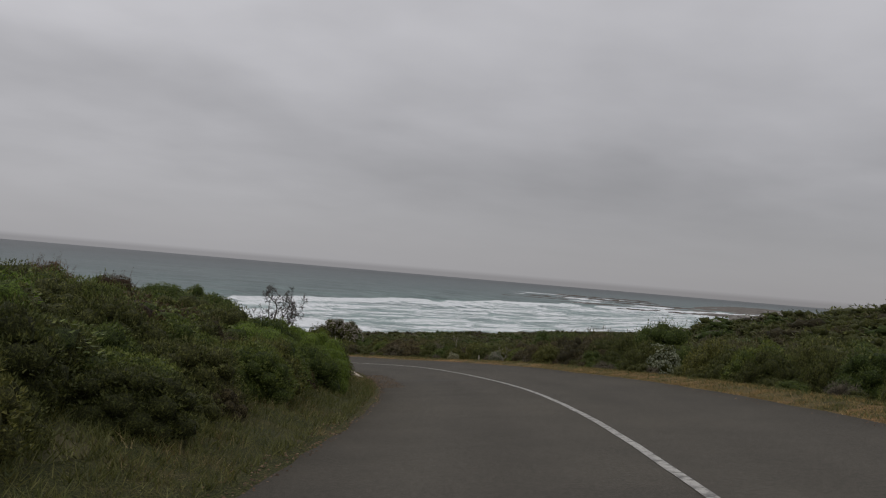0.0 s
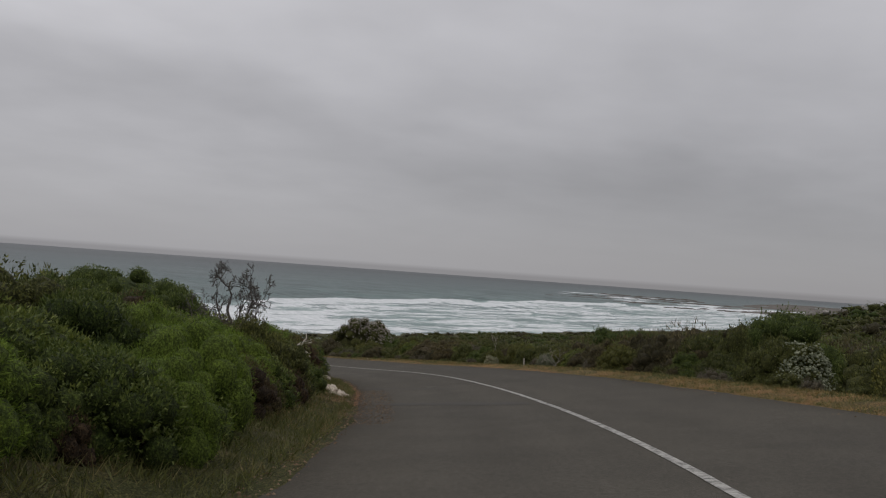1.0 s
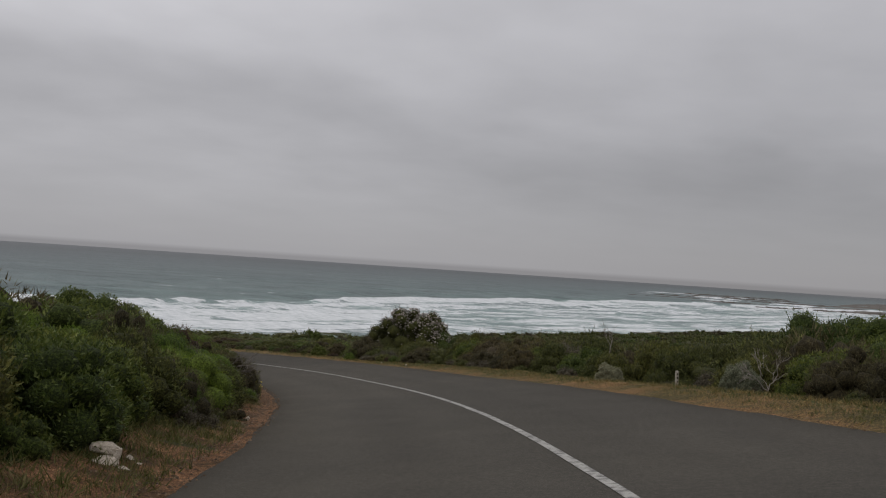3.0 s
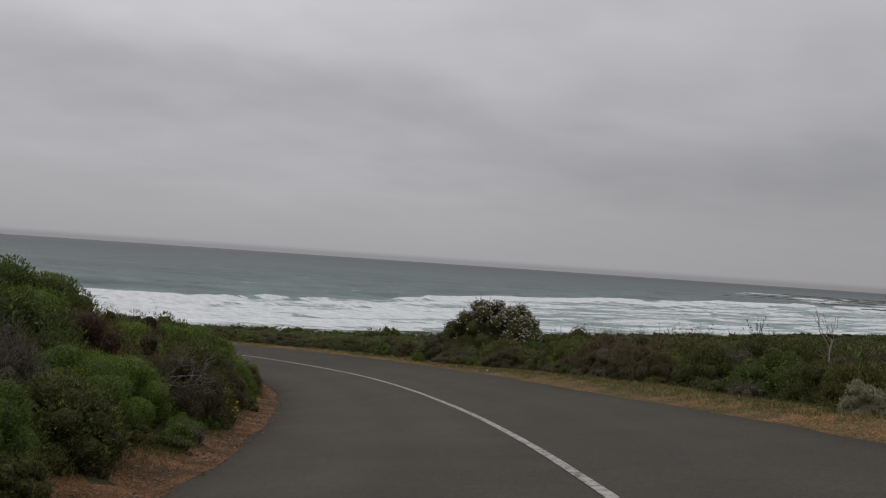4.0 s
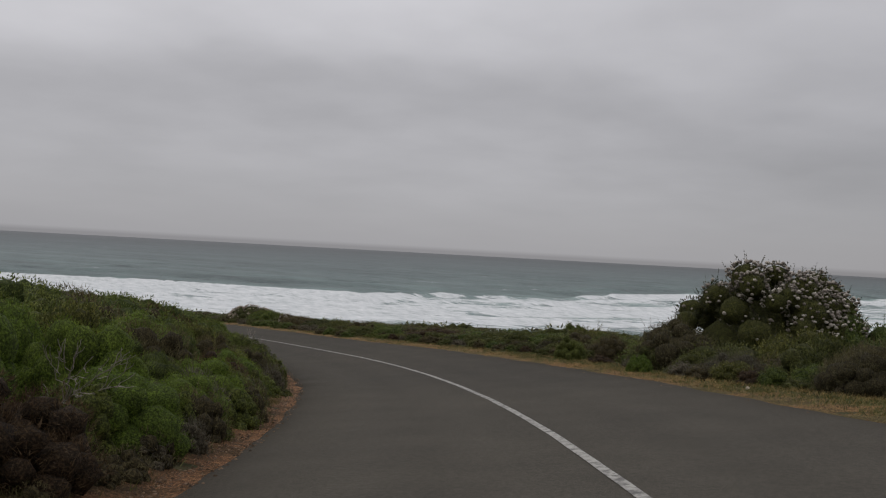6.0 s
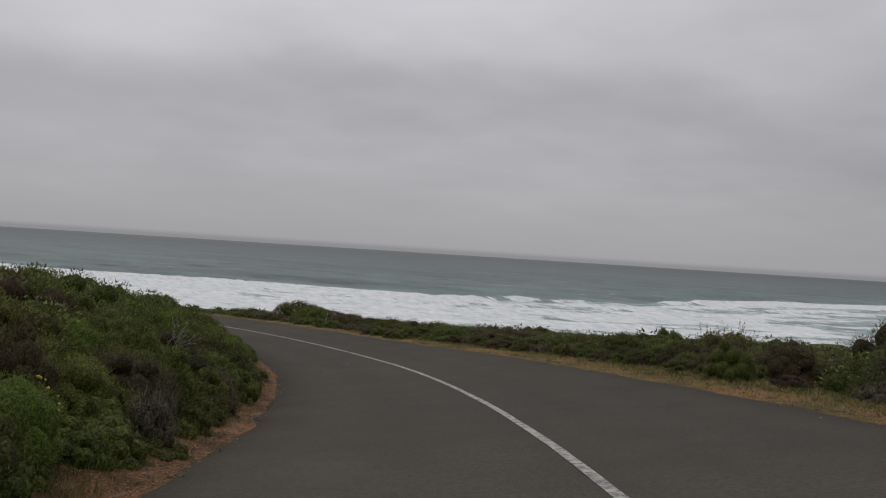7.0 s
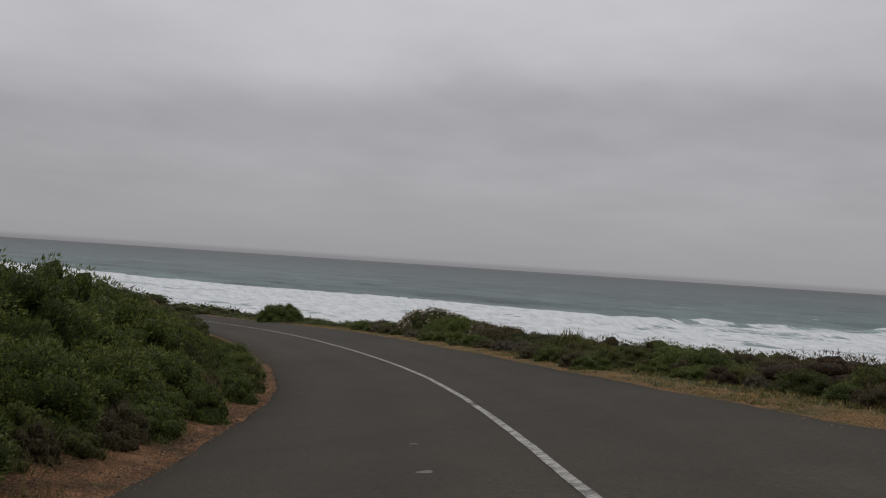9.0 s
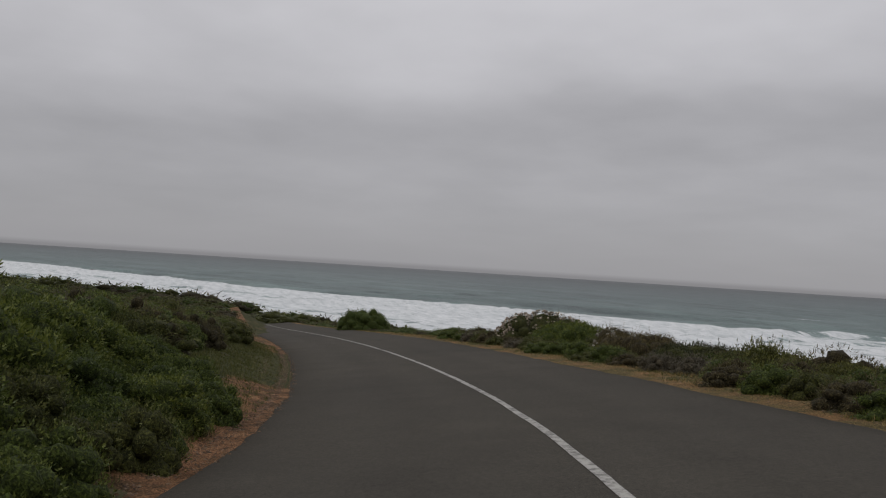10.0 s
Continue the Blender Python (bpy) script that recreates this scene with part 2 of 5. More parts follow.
def asphalt_material():
    m, nt, b = material("asphalt", 0.9, 0.1)
    co = place_of(nt)
    fine, grain, mid, wide = noise_tex(nt, co, 130.0, 2), noise_tex(nt, co, 22.0, 4, 0.7), noise_tex(nt, co, 0.9, 6, 0.6), noise_tex(nt, co, 0.12, 4)
    base = ramp(nt, fine, [(0.3, (0.045, 0.041, 0.0335)), (0.5, (0.067, 0.0613, 0.051)), (0.72, (0.113, 0.1045, 0.0875))])
    base = mixed(nt, 1.0, base, ramp(nt, grain, [(0.3, (0.77, 0.77, 0.77)), (0.7, (1.22, 1.21, 1.19))]), "MULTIPLY")
    base = mixed(nt, 1.0, base, ramp(nt, mid, [(0.3, (0.9, 0.9, 0.9)), (0.7, (1.09, 1.09, 1.08))]), "MULTIPLY")
    base = mixed(nt, 1.0, base, ramp(nt, wide, [(0.35, (0.9, 0.9, 0.91)), (0.65, (1.07, 1.06, 1.05))]), "MULTIPLY")
    # worn wheel tracks along the lanes, and a tone that gets darker down the hill
    for name, stops in (("across", [(0.0, (0.84, 0.82, 0.78)), (0.04, (0.93, 0.92, 0.9)), (0.17, (0.95, 0.95, 0.95)), (0.24, (1.01, 1.01, 1.01)), (0.33, (0.93, 0.93, 0.93)), (0.42, (1.02, 1.02, 1.02)),
                                    (0.5, (0.97, 0.97, 0.97)), (0.6, (1.05, 1.05, 1.05)), (0.7, (0.95, 0.95, 0.95)), (0.8, (1.04, 1.04, 1.04)), (0.95, (0.97, 0.96, 0.94)), (1.0, (0.84, 0.82, 0.78))]),
                        ("along", [(0.0, (1.07, 1.07, 1.07)), (0.3, (1.05, 1.05, 1.05)), (0.4, (0.95, 0.945, 0.94)), (0.47, (0.84, 0.835, 0.825)), (1.0, (0.81, 0.805, 0.8))])):
        n = nt.nodes.new("ShaderNodeAttribute")
        n.attribute_name = name
        wob = nt.nodes.new("ShaderNodeMath")
        wob.operation = "MULTIPLY_ADD"
        nt.links.new(wide, wob.inputs[0])
        wob.inputs[1].default_value = 0.08
        nt.links.new(n.outputs["Fac"], wob.inputs[2])
        off = nt.nodes.new("ShaderNodeMath")
        off.operation = "SUBTRACT"
        nt.links.new(wob.outputs[0], off.inputs[0])
        off.inputs[1].default_value = 0.04
        base = mixed(nt, 1.0, base, ramp(nt, off.outputs[0], stops), "MULTIPLY")
    nt.links.new(base, b.inputs["Base Color"])
    bumped(nt, b, fine, 0.45, 0.006)
    return m


def line_material():
    m, nt, b = material("road_paint", 0.7, 0.3)
    co = place_of(nt)
    worn = noise_tex(nt, co, 9.0, 6, 0.7)
    base = mixed(nt, ramp(nt, worn, [(0.38, (0, 0, 0)), (0.56, (1, 1, 1))]), (0.1, 0.097, 0.09), (0.38, 0.37, 0.335))
    nt.links.new(base, b.inputs["Base Color"])
    bumped(nt, b, noise_tex(nt, co, 130.0, 2), 0.3, 0.004)
    return m


def ground_material():
    m, nt, b = material("scrub_ground", 0.95, 0.1)
    co = place_of(nt)
    a, c, d = noise_tex(nt, co, 0.5, 6, 0.65), noise_tex(nt, co, 6.0, 6, 0.7), noise_tex(nt, co, 0.035, 5)
    base = ramp(nt, a, [(0.35, (0.035, 0.042, 0.018)), (0.5, (0.06, 0.058, 0.028)), (0.66, (0.105, 0.088, 0.05))])
    base = mixed(nt, 1.0, base, ramp(nt, c, [(0.3, (0.55, 0.55, 0.55)), (0.7, (1.4, 1.4, 1.35))]), "MULTIPLY")
    base = mixed(nt, ramp(nt, d, [(0.45, (0, 0, 0)), (0.6, (0.5, 0.5, 0.5))]), base, (0.05, 0.055, 0.03))
    nt.links.new(base, b.inputs["Base Color"])
    bumped(nt, b, c, 0.8, 0.06)
    return m


def verge_material(name, stops, scale, grit=60.0):
    """Loose ground: broad patches, with grit of many sizes and colours on it."""
    m, nt, b = material(name, 0.95, 0.1)
    co = place_of(nt)
    a, c = noise_tex(nt, co, scale, 8, 0.7), noise_tex(nt, co, 38.0, 5, 0.75)
    v = node(nt, "ShaderNodeTexVoronoi", Scale=grit)
    nt.links.new(co, v.inputs["Vector"])
    sep = nt.nodes.new("ShaderNodeSeparateColor")
    nt.links.new(v.outputs["Color"], sep.inputs[0])
    base = mixed(nt, 1.0, ramp(nt, a, stops), ramp(nt, c, [(0.32, (0.4, 0.4, 0.4)), (0.5, (1, 1, 1)), (0.68, (1.7, 1.65, 1.55))]), "MULTIPLY")
    base = mixed(nt, 1.0, base, ramp(nt, sep.outputs[0], [(0.0, (0.45, 0.45, 0.45)), (0.6, (1, 1, 1)), (1.0, (1.9, 1.75, 1.55))]), "MULTIPLY")
    nt.links.new(base, b.inputs["Base Color"])
    bumped(nt, b, c, 1.0, 0.03)
    return m


def sea_material():
    m, nt, b = material("sea_water", 0.45, 0.16)
    co = place_of(nt)

    def attr(name):
        n = nt.nodes.new("ShaderNodeAttribute")
        n.attribute_name = name
        return n.outputs["Fac"]

    def plus(a, k, c):
        n = nt.nodes.new("ShaderNodeMath")
        n.operation = "MULTIPLY_ADD"
        nt.links.new(a, n.inputs[0])
        n.inputs[1].default_value = k
        if isinstance(c, float):
            n.inputs[2].default_value = c
        else:
            nt.links.new(c, n.inputs[2])
        return n.outputs[0]

    def stretched(along):
        n = nt.nodes.new("ShaderNodeMapping")
        n.inputs["Rotation"].default_value = (0, 0, radians(-46))
        n.inputs["Scale"].default_value = (along, 1.0, 1.0)
        nt.links.new(co, n.inputs[0])
        return n.outputs[0]

    s, s2 = stretched(0.45), stretched(0.16)
    lace, lace2 = noise_tex(nt, s, 0.11, 9, 0.7), noise_tex(nt, s, 0.55, 8, 0.75)
    fine, swell, wide = noise_tex(nt, s, 0.8, 6, 0.7), noise_tex(nt, s2, 0.085, 6, 0.65), noise_tex(nt, s2, 0.012, 4)
    k = plus(lace2, 0.75, plus(lace, 1.0, plus(attr("foam"), 1.0, -0.875)))
    foam = ramp(nt, k, [(0.38, (0, 0, 0)), (0.52, (1, 1, 1))])
    # shallow to deep water; the last stop is paler, horizon haze put into the colour
    water = ramp(nt, attr("deep_haze"), [(0.0, (0.145, 0.2, 0.19)), (0.12, (0.092, 0.13, 0.124)), (0.3, (0.072, 0.101, 0.099)), (0.6, (0.052, 0.07, 0.071)), (0.85, (0.034, 0.043, 0.045)), (1.0, (0.044, 0.052, 0.054))])
    # light and shade of the wave sides, painted into the water colour as noise bands
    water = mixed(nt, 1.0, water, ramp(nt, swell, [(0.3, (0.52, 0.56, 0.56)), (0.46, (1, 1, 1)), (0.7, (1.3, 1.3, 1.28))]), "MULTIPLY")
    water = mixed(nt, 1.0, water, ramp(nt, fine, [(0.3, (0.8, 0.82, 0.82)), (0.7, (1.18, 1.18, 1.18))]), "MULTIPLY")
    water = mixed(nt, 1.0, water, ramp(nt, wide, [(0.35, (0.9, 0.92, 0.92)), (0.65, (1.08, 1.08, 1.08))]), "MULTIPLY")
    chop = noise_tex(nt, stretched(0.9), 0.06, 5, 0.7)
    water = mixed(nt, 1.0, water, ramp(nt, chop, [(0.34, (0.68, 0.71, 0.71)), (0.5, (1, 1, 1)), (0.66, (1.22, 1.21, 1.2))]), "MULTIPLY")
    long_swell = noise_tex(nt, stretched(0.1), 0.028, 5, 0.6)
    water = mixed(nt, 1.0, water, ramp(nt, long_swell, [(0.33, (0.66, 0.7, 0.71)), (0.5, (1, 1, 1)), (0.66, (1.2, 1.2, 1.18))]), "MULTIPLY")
    white = ramp(nt, lace2, [(0.3, (0.42, 0.455, 0.455)), (0.5, (0.63, 0.65, 0.65)), (0.68, (0.77, 0.78, 0.78))])
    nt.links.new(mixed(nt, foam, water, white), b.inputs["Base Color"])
    nt.links.new(ramp(nt, foam, [(0, (0.42, 0.42, 0.42)), (1, (0.95, 0.95, 0.95))]), b.inputs["Roughness"])
    bumped(nt, b, plus(swell, 2.5, fine), 0.8, 0.4)
    return m


def leaf_material(name, dark, mid, light, shine=0.3):
    """Leaves that differ one from another and from plant to plant."""
    m, nt, b = material(name, 0.55, shine)
    geo, info = nt.nodes.new("ShaderNodeNewGeometry"), nt.nodes.new("ShaderNodeObjectInfo")
    base = ramp(nt, geo.outputs["Random Per Island"], [(0.0, dark), (0.55, mid), (1.0, light)])
    tint = ramp(nt, info.outputs["Random"], [(0.0, (0.72, 0.75, 0.7)), (0.5, (1.0, 1.0, 1.0)), (1.0, (1.25, 1.15, 1.0))])
    base = mixed(nt, 1.0, base, tint, "MULTIPLY")
    nt.links.new(base, b.inputs["Base Color"])
    tr, mx, out = nt.nodes.new("ShaderNodeBsdfTranslucent"), nt.nodes.new("ShaderNodeMixShader"), nt.nodes["Material Output"]
    nt.links.new(base, tr.inputs[0])
    mx.inputs[0].default_value = 0.22
    nt.links.new(b.outputs[0], mx.inputs[1])
    nt.links.new(tr.outputs[0], mx.inputs[2])
    nt.links.new(mx.outputs[0], out.inputs[0])
    return m


def plain_rough(name, low, high, scale, rough=0.9, bump=0.5, dist=0.02):
    m, nt, b = material(name, rough, 0.2)
    co = place_of(nt)
    a, c = noise_tex(nt, co, scale, 7, 0.65), noise_tex(nt, co, scale * 6, 4)
    base = ramp(nt, a, [(0.32, low), (0.68, high)])
    base = mixed(nt, 1.0, base, ramp(nt, c, [(0.3, (0.75, 0.75, 0.75)), (0.7, (1.2, 1.2, 1.2))]), "MULTIPLY")
    nt.links.new(base, b.inputs["Base Color"])
    bumped(nt, b, c, bump, dist)
    return m


FADED = plain_rough("faded_paint", (0.09, 0.085, 0.077), (0.24, 0.232, 0.21), 16.0)
ASPHALT, PAINT, GROUND, SEA = asphalt_material(), line_material(), ground_material(), sea_material()
TURF = verge_material("grassy_verge", [(0.3, (0.035, 0.042, 0.015)), (0.5, (0.06, 0.062, 0.026)), (0.7, (0.1, 0.085, 0.042))], 1.3, 70.0)
GRAVEL = verge_material("red_gravel", [(0.3, (0.036, 0.03, 0.017)), (0.43, (0.1, 0.062, 0.034)), (0.57, (0.21, 0.115, 0.062)), (0.72, (0.31, 0.185, 0.105))], 1.2, 90.0)
STRAW = verge_material("dry_grass_verge", [(0.3, (0.06, 0.056, 0.023)), (0.46, (0.12, 0.096, 0.044)), (0.58, (0.19, 0.118, 0.056)), (0.74, (0.28, 0.165, 0.085))], 0.7)
L_CUSHION = leaf_material("needle_leaf", (0.066, 0.108, 0.016), (0.13, 0.196, 0.03), (0.205, 0.28, 0.046), 0.08)
L_BROAD = leaf_material("broad_leaf", (0.04, 0.062, 0.013), (0.096, 0.126, 0.025), (0.17, 0.2, 0.05), 0.28)
L_OLIVE = leaf_material("olive_leaf", (0.038, 0.046, 0.013), (0.085, 0.096, 0.028), (0.2, 0.202, 0.062), 0.2)
L_BROWN = leaf_material("dry_brown_twig", (0.044, 0.039, 0.02), (0.096, 0.085, 0.044), (0.19, 0.168, 0.092), 0.1)
L_RUST = leaf_material("rust_brown_twig", (0.046, 0.03, 0.017), (0.1, 0.064, 0.037), (0.185, 0.125, 0.072), 0.1)
L_FLOWERING = leaf_material("dark_leaf", (0.018, 0.024, 0.01), (0.045, 0.051, 0.021), (0.1, 0.095, 0.045), 0.2)
L_MOSS = leaf_material("head_leaf", (0.058, 0.078, 0.016), (0.124, 0.154, 0.034), (0.22, 0.245, 0.066), 0.15)
L_GREY = leaf_material("dry_grey_twig", (0.066, 0.058, 0.043), (0.128, 0.113, 0.085), (0.23, 0.205, 0.158), 0.1)
LITTER = leaf_material("leaf_litter", (0.07, 0.042, 0.025), (0.15, 0.09, 0.055), (0.28, 0.19, 0.12))
L_SILVER = leaf_material("silver_leaf", (0.14, 0.155, 0.1), (0.28, 0.295, 0.2), (0.46, 0.465, 0.34))
FLOWER = leaf_material("pale_flower_head", (0.16, 0.135, 0.115), (0.34, 0.3, 0.26), (0.6, 0.55, 0.49))
YELLOW = leaf_material("yellow_flower", (0.45, 0.34, 0.04), (0.6, 0.48, 0.06), (0.75, 0.62, 0.12))
GRASS_DRY = leaf_material("straw_blade", (0.1, 0.074, 0.028), (0.2, 0.152, 0.062), (0.33, 0.26, 0.12))
GRASS_GREEN = leaf_material("grass_blade", (0.045, 0.056, 0.014), (0.092, 0.102, 0.028), (0.165, 0.16, 0.055))
CORE = plain_rough("inner_twigs", (0.02, 0.02, 0.01), (0.06, 0.052, 0.03), 9.0)


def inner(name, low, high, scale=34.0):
    """The dense inside of a plant's heads: leaves too close to tell apart, the shade of their gaps painted in as dark
    speckle.
    """
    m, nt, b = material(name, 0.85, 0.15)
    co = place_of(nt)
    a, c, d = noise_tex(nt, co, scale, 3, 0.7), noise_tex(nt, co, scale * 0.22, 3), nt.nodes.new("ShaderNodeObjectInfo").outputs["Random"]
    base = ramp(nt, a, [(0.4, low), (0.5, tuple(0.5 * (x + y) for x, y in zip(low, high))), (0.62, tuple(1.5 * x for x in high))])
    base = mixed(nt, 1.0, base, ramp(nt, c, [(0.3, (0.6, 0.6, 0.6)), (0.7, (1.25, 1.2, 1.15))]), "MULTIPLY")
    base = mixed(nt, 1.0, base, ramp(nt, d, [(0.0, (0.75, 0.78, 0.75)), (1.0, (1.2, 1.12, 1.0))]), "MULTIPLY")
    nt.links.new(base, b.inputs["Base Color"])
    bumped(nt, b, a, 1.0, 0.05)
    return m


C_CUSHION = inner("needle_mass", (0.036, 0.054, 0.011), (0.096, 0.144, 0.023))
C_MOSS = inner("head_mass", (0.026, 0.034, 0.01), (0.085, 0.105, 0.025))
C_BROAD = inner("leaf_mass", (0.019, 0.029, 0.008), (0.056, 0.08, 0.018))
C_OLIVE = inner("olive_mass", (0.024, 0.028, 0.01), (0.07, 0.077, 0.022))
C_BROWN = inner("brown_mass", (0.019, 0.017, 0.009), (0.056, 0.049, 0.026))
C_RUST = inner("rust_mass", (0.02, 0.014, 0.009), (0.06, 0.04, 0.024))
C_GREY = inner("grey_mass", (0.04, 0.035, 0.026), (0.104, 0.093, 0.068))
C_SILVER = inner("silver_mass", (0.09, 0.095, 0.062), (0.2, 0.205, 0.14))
WOOD = plain_rough("grey_wood", (0.1, 0.085, 0.07), (0.24, 0.21, 0.18), 12.0)
BONE = plain_rough("bleached_wood", (0.32, 0.28, 0.23), (0.55, 0.5, 0.43), 14.0)
PALE_TWIG = plain_rough("dry_twig", (0.2, 0.175, 0.15), (0.4, 0.355, 0.31), 14.0)
ROCK = plain_rough("pale_rock", (0.36, 0.3, 0.235), (0.64, 0.57, 0.47), 5.0)
DARK_WOOD = plain_rough("dead_wood", (0.06, 0.053, 0.047), (0.15, 0.134, 0.118), 10.0)
DARK_STRIP = plain_rough("dark_strip", (0.05, 0.046, 0.039), (0.066, 0.061, 0.052), 22.0, bump=0.3, dist=0.005)
GREY_ROCK = plain_rough("grey_rock", (0.13, 0.12, 0.105), (0.33, 0.31, 0.28), 1.5)
REEF = plain_rough("reef_rock", (0.05, 0.042, 0.036), (0.14, 0.12, 0.1), 0.3, dist=0.3)
WET_SAND = plain_rough("wet_sand", (0.075, 0.068, 0.06), (0.17, 0.15, 0.128), 0.05, dist=0.3)
STONE = leaf_material("gravel_stone", (0.06, 0.042, 0.03), (0.16, 0.1, 0.062), (0.29, 0.2, 0.135), 0.1)


# ------------------------------------------------------------------ mesh helpers
def mesh_of(name, verts, faces, mats, index=None, shade=True):
    """A mesh from arrays; faces may be one array or a list of arrays of equal-sided faces."""
    me = bpy.data.meshes.new(name)
    verts = np.asarray(verts, np.float32)
    groups = [np.asarray(f, np.int32) for f in (faces if isinstance(faces, list) else [faces]) if len(f)]
    counts = np.concatenate([np.full(len(f), f.shape[1], np.int32) for f in groups])
    loops = np.concatenate([f.ravel() for f in groups])
    me.vertices.add(len(verts))
    me.vertices.foreach_set("co", verts.ravel())
    me.loops.add(len(loops))
    me.loops.foreach_set("vertex_index", loops)
    me.polygons.add(len(counts))
    me.polygons.foreach_set("loop_start", np.r_[0, np.cumsum(counts)[:-1]].astype(np.int32))
    if index is not None:
        me.polygons.foreach_set("material_index", np.asarray(index, np.int32))
    me.polygons.foreach_set("use_smooth", np.full(len(counts), shade))
    for m in mats:
        me.materials.append(m)
    me.update(calc_edges=True)
    return me


def grid_faces(rows, cols):
    i = np.arange(rows * cols).reshape(rows, cols)
    return np.stack([i[:-1, :-1].ravel(), i[:-1, 1:].ravel(), i[1:, 1:].ravel(), i[1:, :-1].ravel()], -1)


def part_of(name, me, parent, label=""):
    ob = new(name, me)
    ob.parent = parent
    return tagged(ob, label) if label else ob


def warped(a, b, step, grow, far):
    """Even steps from a to b, growing beyond to far on both sides."""
    mid = list(np.arange(a, b + 0.5 * step, step))
    lo, hi, s = [], [], step
    while (hi[-1] if hi else b) < far or (lo[-1] if lo else a) > -far:
        s *= grow
        hi.append((hi[-1] if hi else mid[-1]) + s)
        lo.append((lo[-1] if lo else mid[0]) - s)
    return np.array(lo[::-1] + mid + hi)


# ------------------------------------------------------------------ ground, road, sea
def build_ground():
    xs, ys = warped(-75, 18, 0.9, 1.09, 4300), warped(-12, 132, 0.9, 1.09, 4300)
    X, Y = np.meshgrid(xs, ys)
    z = ground_z(X, Y)
    me = mesh_of("ground", np.c_[X.ravel(), Y.ravel(), z], grid_faces(len(ys), len(xs)), [GROUND])
    tagged(new("ground", me), "uneven sandy ground under low coastal scrub", "ground", kind="structure")


def strip(name, t0, t1, step, offsets, lift, mats, rag=None):
    """A ribbon along the road: offsets to the left of the line, with a lift above the road's plane each."""
    ts = np.arange(t0, t1, step)
    cols = []
    for k, (o, up) in enumerate(zip(offsets, lift)):
        o = o(ts) if callable(o) else np.full(len(ts), float(o))
        if rag and rag[k]:
            s = np.interp(ts, RT, RS)
            o = o + rag[k] * (waves(s, s * 0 + o[0] * 3, 1.3, 5) + 0.8 * waves(s, s * 0 + o[0], 6.0, 6))
        c = at(ts, o)
        c[:, 2] += up
        cols.append(c)
    v = np.stack(cols, 1).reshape(-1, 3)
    return mesh_of(name, v, grid_faces(len(ts), len(offsets))[:, ::-1], mats)


